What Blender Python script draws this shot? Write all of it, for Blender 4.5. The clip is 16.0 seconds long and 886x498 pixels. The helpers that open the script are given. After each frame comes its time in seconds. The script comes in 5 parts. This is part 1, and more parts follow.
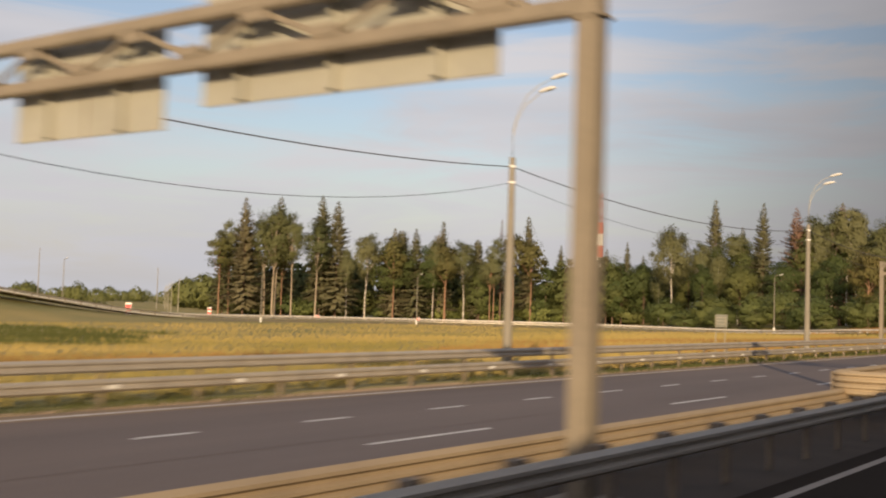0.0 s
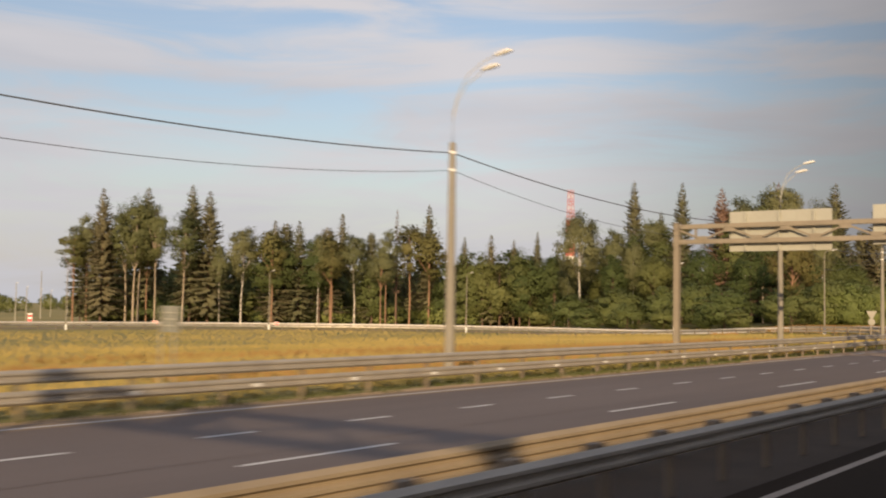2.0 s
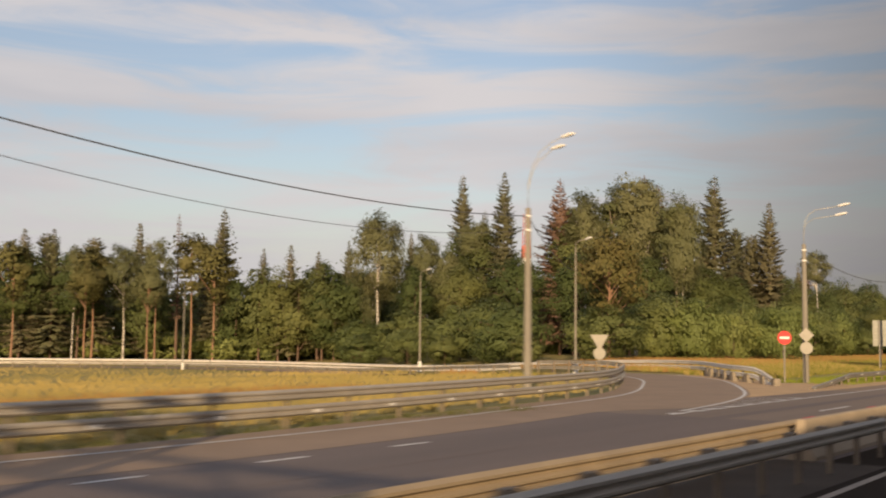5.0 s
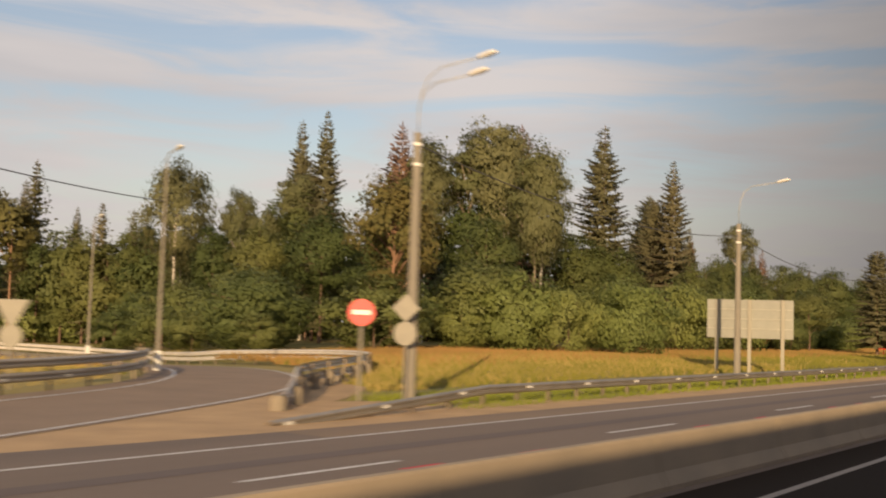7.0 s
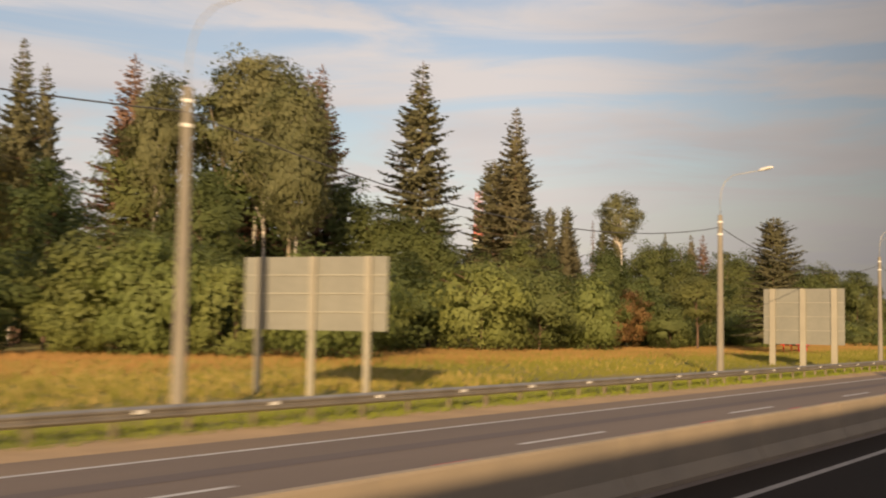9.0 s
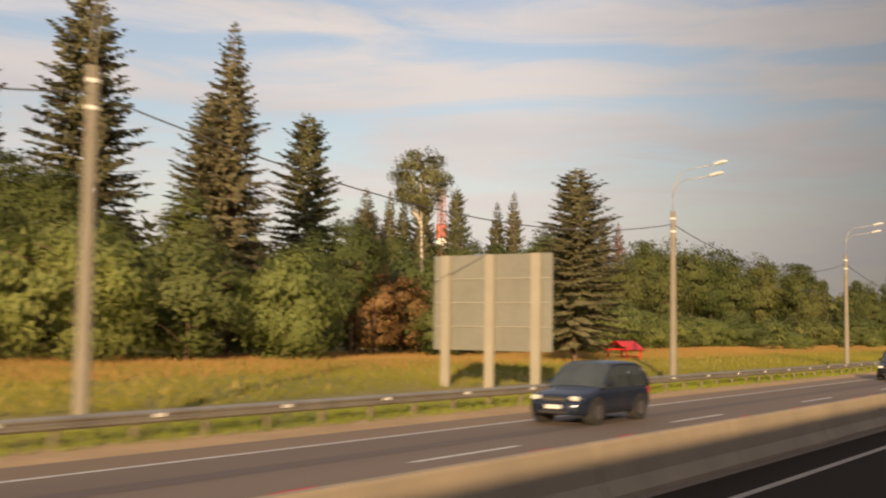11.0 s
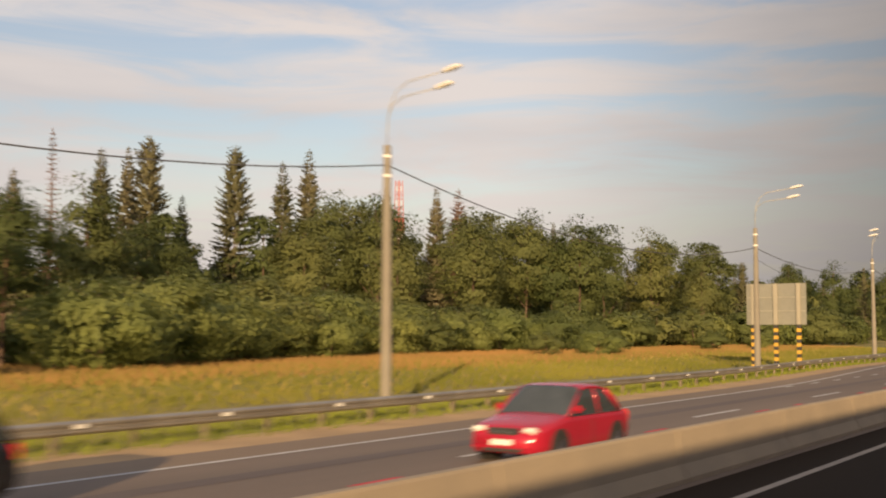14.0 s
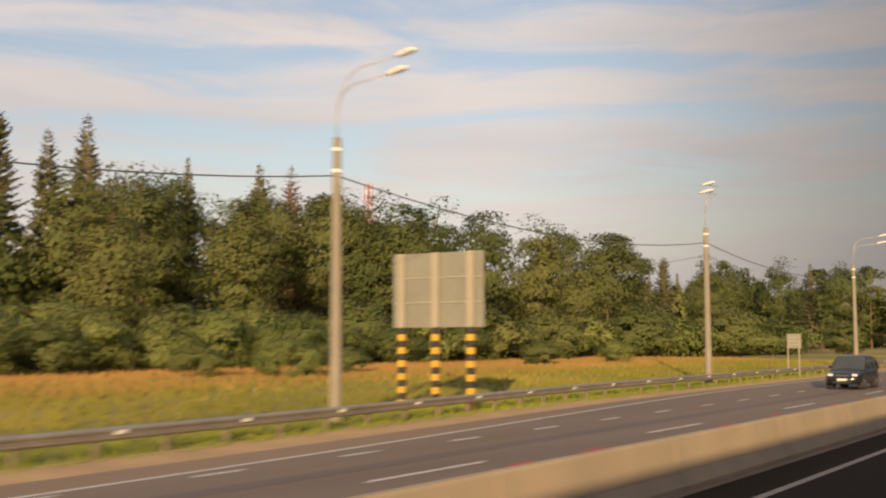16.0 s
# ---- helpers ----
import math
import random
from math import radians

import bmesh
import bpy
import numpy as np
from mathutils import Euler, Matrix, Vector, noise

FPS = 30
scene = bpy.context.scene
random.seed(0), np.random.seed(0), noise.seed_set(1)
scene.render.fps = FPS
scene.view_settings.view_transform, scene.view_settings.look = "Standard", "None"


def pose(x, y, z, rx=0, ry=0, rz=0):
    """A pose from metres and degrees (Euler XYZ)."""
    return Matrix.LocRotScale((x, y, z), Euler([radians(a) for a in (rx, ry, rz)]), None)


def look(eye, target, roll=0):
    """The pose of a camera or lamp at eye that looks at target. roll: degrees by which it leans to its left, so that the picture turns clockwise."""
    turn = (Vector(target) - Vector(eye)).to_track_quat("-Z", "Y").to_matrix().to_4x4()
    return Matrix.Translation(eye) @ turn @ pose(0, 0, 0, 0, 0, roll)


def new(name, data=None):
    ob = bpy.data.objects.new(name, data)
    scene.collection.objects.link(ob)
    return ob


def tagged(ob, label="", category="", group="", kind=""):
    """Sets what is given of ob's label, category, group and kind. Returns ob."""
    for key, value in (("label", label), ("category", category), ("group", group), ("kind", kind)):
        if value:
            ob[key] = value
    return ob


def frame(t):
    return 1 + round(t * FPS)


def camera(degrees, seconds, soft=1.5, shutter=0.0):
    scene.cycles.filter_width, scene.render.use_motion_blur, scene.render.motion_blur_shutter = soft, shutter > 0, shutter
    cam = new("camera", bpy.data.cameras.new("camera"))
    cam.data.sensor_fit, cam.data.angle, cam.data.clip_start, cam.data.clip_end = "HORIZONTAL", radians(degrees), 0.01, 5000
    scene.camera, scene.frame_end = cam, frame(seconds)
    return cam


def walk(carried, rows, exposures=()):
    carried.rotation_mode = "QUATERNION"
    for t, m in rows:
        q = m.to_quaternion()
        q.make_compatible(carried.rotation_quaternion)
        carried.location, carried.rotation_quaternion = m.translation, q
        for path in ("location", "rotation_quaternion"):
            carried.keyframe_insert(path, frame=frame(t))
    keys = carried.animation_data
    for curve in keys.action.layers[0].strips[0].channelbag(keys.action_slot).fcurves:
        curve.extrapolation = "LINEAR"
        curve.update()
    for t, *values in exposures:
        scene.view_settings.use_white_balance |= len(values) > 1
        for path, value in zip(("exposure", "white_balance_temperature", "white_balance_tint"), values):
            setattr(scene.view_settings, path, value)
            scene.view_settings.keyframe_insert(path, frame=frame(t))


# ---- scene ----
cam = camera(43.64, 16.0, soft=2.0, shutter=0.5)
# seconds, x, y, z, yaw to the left, pitch up, roll
ROWS = [
    (0.0, -0.05, 3.27, 2.636, 35.71, 2.87, -1.78),
    (0.5, -0.08, 14.27, 2.630, 35.73, 3.41, -0.57),
    (1.0, -0.11, 25.26, 2.623, 35.81, 2.99, -1.02),
    (1.5, -0.13, 36.26, 2.616, 35.87, 3.33, -0.62),
    (2.0, -0.13, 47.26, 2.610, 35.43, 3.06, -0.88),
    (2.5, -0.12, 58.24, 2.602, 35.31, 2.66, -0.68),
    (3.0, -0.10, 69.23, 2.595, 34.66, 3.27, -0.83),
    (3.5, -0.09, 80.22, 2.587, 34.77, 3.72, -1.12),
    (4.0, -0.08, 91.20, 2.581, 34.99, 4.38, -0.64),
    (6.5, -0.00, 146.04, 2.581, 35.02, 4.78, -0.58),
    (7.0, 0.04, 156.91, 2.580, 35.16, 3.98, -1.79),
    (7.5, 0.08, 167.73, 2.580, 35.40, 3.75, -1.71),
    (8.0, 0.12, 178.54, 2.579, 35.44, 3.76, -0.96),
    (10.5, 0.10, 231.99, 2.589, 35.07, 4.54, -1.05),
    (11.0, -0.02, 242.57, 2.594, 34.89, 4.21, -0.74),
    (11.5, -0.15, 253.11, 2.598, 34.65, 4.08, -0.61),
    (12.0, -0.27, 263.67, 2.601, 34.72, 3.97, -0.34),
    (12.5, -0.40, 274.19, 2.603, 34.67, 4.04, 0.05),
    (13.0, -0.53, 284.71, 2.604, 34.89, 4.08, 0.06),
    (13.5, -0.67, 295.21, 2.603, 34.87, 4.12, 0.20),
    (14.0, -0.83, 305.73, 2.602, 35.18, 4.25, -0.11),
    (14.5, -1.01, 316.24, 2.601, 35.03, 4.20, -0.38),
    (15.0, -1.21, 326.74, 2.601, 35.43, 3.98, -0.85),
    (15.5, -1.43, 337.23, 2.601, 35.50, 3.91, -0.88),
    (16.0, -1.66, 347.74, 2.601, 35.41, 4.73, 0.15),
]
walk(cam, [(t, pose(x, y, z, 90 + pitch, roll, yaw)) for t, x, y, z, yaw, pitch, roll in ROWS], [(0.0, 0.2, 6350, 10), (3.5, 0.2, 6400, 10), (6.5, 0.17, 6850, 11), (10.5, 0.3, 7100, 12), (16.0, 0.32, 7150, 12)])

# ---- the road's line, light ----
A2, A3 = -0.281, -0.169


def bend(y):
    """x of the camera's lane along the road; straight on past both ends."""
    def f(v):
        u = (v - 180) / 100
        return A2 * u * u + A3 * u ** 3

    def slope(v):
        u = (v - 180) / 100
        return (2 * A2 * u + 3 * A3 * u * u) / 100
    if y < -20:
        return f(-20) + slope(-20) * (y + 20)
    if y > 450:
        return f(450) + slope(450) * (y - 450)
    return f(y)


def at(w, y, z=0.0):
    """A point w metres to the left of the camera's lane."""
    return Vector((bend(y) - w, y, z))


SUN_AZ, SUN_EL = 28.8, 13.0  # shadows fall this far to the left of straight ahead
sun_data = bpy.data.lights.new("sun", "SUN")
sun_data.energy, sun_data.angle, sun_data.color = 5.0, radians(0.5), (1.0, 0.74, 0.44)
sun = new("sun", sun_data)
a, e = radians(SUN_AZ), radians(SUN_EL)
sun.matrix_world = look((0, 0, 0), (-math.sin(a) * math.cos(e), math.cos(a) * math.cos(e), -math.sin(e)))

world = bpy.data.worlds.new("evening_sky")
scene.world = world
world.use_nodes = True
wn, wl = world.node_tree.nodes, world.node_tree.links
wn.clear()


def node(tree_nodes, kind, operation="", data_type="", blend_type=""):
    n = tree_nodes.new(kind)
    if operation:
        n.operation = operation
    if data_type:
        n.data_type = data_type
    if blend_type:
        n.blend_type = blend_type
    return n


sky = node(wn, "ShaderNodeTexSky")
sky.sky_type, sky.sun_disc, sky.sun_elevation, sky.sun_rotation = "NISHITA", False, e, radians(180 - SUN_AZ)
sky.air_density, sky.dust_density, sky.ozone_density = 1.2, 1.2, 1.5
tex = node(wn, "ShaderNodeTexCoord")
sep = node(wn, "ShaderNodeSeparateXYZ")
wl.new(tex.outputs["Generated"], sep.inputs[0])
# azimuth from the middle of the open country and height over the horizon, in radians
axis_x = node(wn, "ShaderNodeVectorMath", operation="DOT_PRODUCT")
axis_x.inputs[1].default_value = (math.cos(radians(35)), math.sin(radians(35)), 0)
axis_y = node(wn, "ShaderNodeVectorMath", operation="DOT_PRODUCT")
axis_y.inputs[1].default_value = (-math.sin(radians(35)), math.cos(radians(35)), 0)
for axis in (axis_x, axis_y):
    wl.new(tex.outputs["Generated"], axis.inputs[0])
azimuth = node(wn, "ShaderNodeMath", operation="ARCTAN2")
wl.new(axis_x.outputs["Value"], azimuth.inputs[0])
wl.new(axis_y.outputs["Value"], azimuth.inputs[1])
height = node(wn, "ShaderNodeMath", operation="ARCSINE")
wl.new(sep.outputs["Z"], height.inputs[0])
dome = node(wn, "ShaderNodeCombineXYZ")
wl.new(azimuth.outputs[0], dome.inputs[0])
wl.new(height.outputs[0], dome.inputs[1])
turn = node(wn, "ShaderNodeMapping")
turn.inputs["Scale"].default_value = (1.0, 6.5, 1.0)
turn.inputs["Rotation"].default_value = (0, 0, radians(-7))
turn.inputs["Location"].default_value = (4.3, 1.9, 0)
wl.new(dome.outputs[0], turn.inputs[0])
puffs = node(wn, "ShaderNodeTexNoise")
puffs.inputs["Scale"].default_value, puffs.inputs["Detail"].default_value = 3.9, 8
puffs.inputs["Roughness"].default_value, puffs.inputs["Distortion"].default_value = 0.6, 0.9
wl.new(turn.outputs[0], puffs.inputs["Vector"])
swell = node(wn, "ShaderNodeTexNoise")
swell.inputs["Scale"].default_value, swell.inputs["Detail"].default_value = 1.6, 2
wl.new(turn.outputs[0], swell.inputs["Vector"])
bow = node(wn, "ShaderNodeMath", operation="MULTIPLY_ADD")  # the streaks rise and sink a little
wl.new(swell.outputs[0], bow.inputs[0])
bow.inputs[1].default_value = 0.11
wl.new(height.outputs[0], bow.inputs[2])
level = node(wn, "ShaderNodeMapRange")
level.inputs["From Min"].default_value, level.inputs["From Max"].default_value = 0.055, 0.455
wl.new(bow.outputs[0], level.inputs[0])
streaks = node(wn, "ShaderNodeValToRGB")  # long streaks of cloud, one above another
streaks.color_ramp.interpolation = "EASE"
BANDS = ((0.0, 0.7), (0.2, 0.75), (0.27, 0.45), (0.33, 0.78), (0.38, 0.5), (0.42, 0.72), (0.465, 0.3), (0.525, 0.95), (0.555, 0.9), (0.605, 0.22), (0.65, 0.85), (0.7, 0.9), (0.76, 0.45), (0.88, 0.5), (1.0, 0.45))
while len(streaks.color_ramp.elements) < len(BANDS):
    streaks.color_ramp.elements.new(0.5)
for element, (place_, amount) in zip(streaks.color_ramp.elements, BANDS):
    element.position, element.color = place_, (amount, amount, amount, 1)
wl.new(level.outputs[0], streaks.inputs[0])
cover = node(wn, "ShaderNodeMath", operation="MULTIPLY_ADD")
wl.new(puffs.outputs[0], cover.inputs[0])
cover.inputs[1].default_value = 2.9
wl.new(streaks.outputs[0], cover.inputs[2])
fluff = node(wn, "ShaderNodeMapRange")
fluff.inputs["From Min"].default_value, fluff.inputs["From Max"].default_value = 1.5, 2.5
fluff.inputs["To Min"].default_value = 0.12
fluff.interpolation_type = "SMOOTHSTEP"
wl.new(cover.outputs[0], fluff.inputs[0])
low = node(wn, "ShaderNodeMapRange")  # haze near the horizon
low.inputs["From Min"].default_value, low.inputs["From Max"].default_value = 0.16, 0.0
low.inputs["To Min"].default_value, low.inputs["To Max"].default_value = 0.0, 0.85
wl.new(sep.outputs["Z"], low.inputs[0])
thin = node(wn, "ShaderNodeMath", operation="MULTIPLY")
wl.new(fluff.outputs[0], thin.inputs[0])
thin.inputs[1].default_value = 0.92
shade = node(wn, "ShaderNodeTexNoise")
shade.inputs["Scale"].default_value, shade.inputs["Detail"].default_value = 2.1, 4
wl.new(turn.outputs[0], shade.inputs["Vector"])
cloud = node(wn, "ShaderNodeMix", data_type="RGBA")
cloud.inputs["A"].default_value = (6.3, 6.05, 6.25, 1)
cloud.inputs["B"].default_value = (7.6, 7.1, 7.05, 1)
sharp = node(wn, "ShaderNodeMapRange")
sharp.inputs["From Min"].default_value, sharp.inputs["From Max"].default_value = 0.36, 0.6
wl.new(shade.outputs[0], sharp.inputs[0])
wl.new(sharp.outputs[0], cloud.inputs["Factor"])
blue = node(wn, "ShaderNodeMix", data_type="RGBA", blend_type="MULTIPLY")
blue.inputs["Factor"].default_value = 1.0
blue.inputs["B"].default_value = (1.5, 1.38, 1.5, 1)
wl.new(sky.outputs[0], blue.inputs["A"])
mixed = node(wn, "ShaderNodeMix", data_type="RGBA")
wl.new(blue.outputs["Result"], mixed.inputs["A"])
wl.new(cloud.outputs["Result"], mixed.inputs["B"])
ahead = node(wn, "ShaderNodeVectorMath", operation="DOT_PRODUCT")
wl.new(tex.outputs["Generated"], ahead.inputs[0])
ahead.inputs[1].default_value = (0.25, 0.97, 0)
edge_dim = node(wn, "ShaderNodeMapRange")  # sky dimmed ahead to imitate the bus window's dark edge
edge_dim.inputs["From Min"].default_value, edge_dim.inputs["From Max"].default_value = 0.66, 1.0
edge_dim.inputs["To Min"].default_value, edge_dim.inputs["To Max"].default_value = 1.0, 0.24
edge_dim.interpolation_type = "SMOOTHSTEP"
wl.new(ahead.outputs["Value"], edge_dim.inputs[0])
# more cloud grey ahead, part of the same painted dimming
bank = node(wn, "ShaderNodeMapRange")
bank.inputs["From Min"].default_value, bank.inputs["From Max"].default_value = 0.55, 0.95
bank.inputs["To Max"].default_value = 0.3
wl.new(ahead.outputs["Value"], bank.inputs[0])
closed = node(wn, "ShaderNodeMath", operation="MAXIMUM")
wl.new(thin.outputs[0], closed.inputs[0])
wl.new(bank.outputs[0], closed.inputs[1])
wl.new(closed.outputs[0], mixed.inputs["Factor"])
hazy = node(wn, "ShaderNodeMix", data_type="RGBA")
hazy.inputs["B"].default_value = (6.1, 5.95, 6.2, 1)
wl.new(low.outputs[0], hazy.inputs["Factor"])
wl.new(mixed.outputs["Result"], hazy.inputs["A"])
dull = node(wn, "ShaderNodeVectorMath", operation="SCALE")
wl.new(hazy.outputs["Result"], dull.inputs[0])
wl.new(edge_dim.outputs[0], dull.inputs["Scale"])
bg = node(wn, "ShaderNodeBackground")
bg.inputs["Strength"].default_value = 0.08
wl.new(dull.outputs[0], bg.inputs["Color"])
wo = node(wn, "ShaderNodeOutputWorld")
wl.new(bg.outputs[0], wo.inputs["Surface"])


# ---- materials ----
def material(name, base, other=None, rough=0.7, metal=0.0, scale=3.0, fine=40.0, bump=0.15, spread=0.5, world_space=False, island=0.0, per_object=0.0,
             translucent=0.0, stretch=(1, 1, 1), specular=0.4, tone=0.0):
    """A surface with a broad and a fine variation between two colours, and a relief."""
    m = bpy.data.materials.new(name)
    m.use_nodes = True
    n, l = m.node_tree.nodes, m.node_tree.links
    bsdf = n["Principled BSDF"]
    bsdf.inputs["Roughness"].default_value, bsdf.inputs["Metallic"].default_value = rough, metal
    bsdf.inputs["Specular IOR Level"].default_value = specular
    other = other or tuple(c * 0.75 for c in base)
    if world_space:
        src = n.new("ShaderNodeNewGeometry").outputs["Position"]
    else:
        src = n.new("ShaderNodeTexCoord").outputs["Object"]
    mp = n.new("ShaderNodeMapping")
    mp.inputs["Scale"].default_value = stretch
    l.new(src, mp.inputs[0])
    broad = n.new("ShaderNodeTexNoise")
    broad.inputs["Scale"].default_value, broad.inputs["Detail"].default_value = scale, 4
    l.new(mp.outputs[0], broad.inputs["Vector"])
    grain = n.new("ShaderNodeTexNoise")
    grain.inputs["Scale"].default_value, grain.inputs["Detail"].default_value = fine, 3
    l.new(mp.outputs[0], grain.inputs["Vector"])
    add = n.new("ShaderNodeMath")
    add.operation = "MULTIPLY_ADD"
    l.new(grain.outputs[0], add.inputs[0])
    add.inputs[1].default_value = 0.45
    l.new(broad.outputs[0], add.inputs[2])
    rng = n.new("ShaderNodeMapRange")
    rng.inputs["From Min"].default_value, rng.inputs["From Max"].default_value = 0.72 - spread * 0.5, 0.72 + spread * 0.5
    l.new(add.outputs[0], rng.inputs[0])
    factor = rng.outputs[0]
    if island or per_object:
        rnd = n.new("ShaderNodeNewGeometry").outputs["Random Per Island"] if island else n.new("ShaderNodeObjectInfo").outputs["Random"]
        mix = n.new("ShaderNodeMix")
        mix.inputs["Factor"].default_value = island or per_object
        l.new(factor, mix.inputs["A"])
        l.new(rnd, mix.inputs["B"])
        factor = mix.outputs["Result"]
    col = n.new("ShaderNodeMix")
    col.data_type = "RGBA"
    col.inputs["A"].default_value, col.inputs["B"].default_value = (*base, 1), (*other, 1)
    l.new(factor, col.inputs["Factor"])
    colour = col.outputs["Result"]
    if tone:  # each tree has its own shade of green
        own = n.new("ShaderNodeObjectInfo")
        hue = n.new("ShaderNodeMapRange")
        hue.inputs["To Min"].default_value, hue.inputs["To Max"].default_value = 0.5 - 0.03 * tone, 0.5 + 0.022 * tone
        l.new(own.outputs["Random"], hue.inputs[0])
        lum = n.new("ShaderNodeMath")
        lum.operation = "MULTIPLY_ADD"
        l.new(own.outputs["Random"], lum.inputs[0])
        lum.inputs[1].default_value, lum.inputs[2].default_value = -0.5 * tone, 1.0 + 0.25 * tone
        hsv = n.new("ShaderNodeHueSaturation")
        l.new(hue.outputs[0], hsv.inputs["Hue"])
        l.new(lum.outputs[0], hsv.inputs["Value"])
        l.new(colour, hsv.inputs["Color"])
        colour = hsv.outputs["Color"]
    l.new(colour, bsdf.inputs["Base Color"])
    if bump:
        b = n.new("ShaderNodeBump")
        b.inputs["Strength"].default_value, b.inputs["Distance"].default_value = bump, 0.02
        l.new(grain.outputs[0], b.inputs["Height"])
        l.new(b.outputs[0], bsdf.inputs["Normal"])
    if translucent:
        tr = n.new("ShaderNodeBsdfTranslucent")
        l.new(colour, tr.inputs["Color"])
        ms = n.new("ShaderNodeMixShader")
        ms.inputs[0].default_value = translucent
        l.new(bsdf.outputs[0], ms.inputs[1])
        l.new(tr.outputs[0], ms.inputs[2])
        l.new(ms.outputs[0], n["Material Output"].inputs["Surface"])
    return m


ASPHALT = material("asphalt", (0.165, 0.126, 0.108), (0.115, 0.088, 0.077), 0.75, scale=0.35, fine=25, bump=0.3, world_space=True, stretch=(1, 0.12, 1))
# near carriageway's asphalt, with the bus's shade put into the colour
ASPHALT_SHADED = material("shaded_asphalt", (0.036, 0.025, 0.017), (0.025, 0.018, 0.012), 0.95, scale=0.35, fine=25, bump=0.3, world_space=True, stretch=(1, 0.12, 1), specular=0.1)
ASPHALT_WORN = material("worn_asphalt", (0.215, 0.16, 0.12), (0.155, 0.116, 0.09), 0.75, scale=0.35, fine=25, bump=0.3, world_space=True, stretch=(1, 0.12, 1))
ASPHALT_BROWN = material("brown_asphalt", (0.27, 0.19, 0.125), (0.2, 0.143, 0.096), 0.75, scale=0.35, fine=25, bump=0.3, world_space=True, stretch=(1, 0.12, 1))
ASPHALT_OLD = material("ramp_asphalt", (0.31, 0.22, 0.15), (0.235, 0.168, 0.117), 0.8, scale=0.4, fine=25, bump=0.3, world_space=True)
GRAVEL = material("gravel_shoulder", (0.55, 0.37, 0.2), (0.4, 0.27, 0.15), 0.9, scale=0.6, fine=30, bump=0.5, world_space=True)
EARTH = material("meadow_ground", (0.36, 0.27, 0.085), (0.19, 0.175, 0.05), 0.9, scale=0.05, fine=3, bump=0.4, world_space=True, spread=0.35)
PAINT = material("road_paint", (0.72, 0.7, 0.68), (0.5, 0.48, 0.46), 0.7, scale=2, fine=20, world_space=True)
# line paint with the near lane's shade put into its colour
SHADED_PAINT = material("shaded_road_paint", (0.42, 0.35, 0.28), (0.3, 0.25, 0.2), 0.75, scale=2, fine=20, world_space=True)
RED_PAINT = material("red_marking_paint", (0.7, 0.05, 0.06), (0.45, 0.04, 0.05), 0.7, scale=3, fine=20, world_space=True)
CONCRETE = material("barrier_concrete", (0.42, 0.33, 0.23), (0.32, 0.26, 0.19), 0.85, scale=0.7, fine=14, bump=0.3, world_space=True)
BLOCK = material("dusty_block_concrete", (0.3, 0.25, 0.185), (0.2, 0.17, 0.13), 0.9, scale=1.5, fine=14, bump=0.4)
POLE = material("pole_concrete", (0.27, 0.24, 0.19), (0.2, 0.178, 0.145), 0.85, scale=0.8, fine=16, bump=0.2)
STEEL = material("galvanised_steel", (0.46, 0.42, 0.36), (0.32, 0.29, 0.25), 0.42, 0.65, scale=1.2, fine=9, bump=0.05, world_space=True)
STEEL_PALE = material("pale_galvanised_steel", (0.47, 0.42, 0.345), (0.35, 0.31, 0.26), 0.5, 0.25, scale=1.2, fine=9, bump=0.05, world_space=True)
# steel with the sun on the outer ramp rail put into its colour
STEEL_SUNLIT = material("sunlit_zinc_steel", (0.66, 0.62, 0.56), (0.54, 0.5, 0.45), 0.5, 0.15, scale=1.2, fine=9, bump=0.05, world_space=True)
# steel darkened to deepen shade on the near barrier's posts; other posts share it
STEEL_DARK = material("dark_steel", (0.27, 0.215, 0.155), (0.17, 0.135, 0.1), 0.65, 0.2, scale=1.2, fine=9, bump=0.05, world_space=True)
STEEL_DUSTY = material("dusty_steel", (0.4, 0.31, 0.2), (0.29, 0.225, 0.15), 0.7, 0.1, scale=0.9, fine=9, bump=0.05, world_space=True)
GANTRY = material("gantry_paint", (0.27, 0.225, 0.165), (0.21, 0.175, 0.13), 0.6, 0.1, scale=0.8, fine=10, bump=0.05)
BOARD_BACK = material("sign_back_sheet", (0.4, 0.385, 0.32), (0.34, 0.325, 0.27), 0.5, 0.15, scale=0.7, fine=5, bump=0.03)
BOARD_BACK_GREY = material("billboard_back_sheet", (0.265, 0.26, 0.22), (0.215, 0.212, 0.182), 0.5, 0.2, scale=0.5, fine=4, bump=0.03)
SIGN_GREY = material("grey_sign_back", (0.3, 0.275, 0.22), (0.25, 0.23, 0.19), 0.55, 0.15, scale=1.5, fine=8, bump=0.03)
# median ground with the shade below the near barrier put into its colour
SHADED_MEDIAN = material("shaded_median_ground", (0.075, 0.052, 0.034), (0.045, 0.032, 0.022), 0.9, scale=0.8, fine=12, bump=0.4, world_space=True)
PALE_POST = material("pale_sign_post", (0.35, 0.32, 0.25), (0.29, 0.265, 0.21), 0.7, scale=0.8, fine=10, bump=0.1)
BRACKET = material("pale_bracket_steel", (0.4, 0.385, 0.35), (0.34, 0.33, 0.3), 0.5, 0.2, scale=2, fine=10, bump=0.02)
WHITE = material("white_enamel", (0.78, 0.76, 0.7), (0.68, 0.66, 0.6), 0.4, scale=2, fine=15, bump=0.02)
RED = material("red_enamel", (0.72, 0.04, 0.03), (0.58, 0.03, 0.03), 0.4, scale=2, fine=15, bump=0.02)
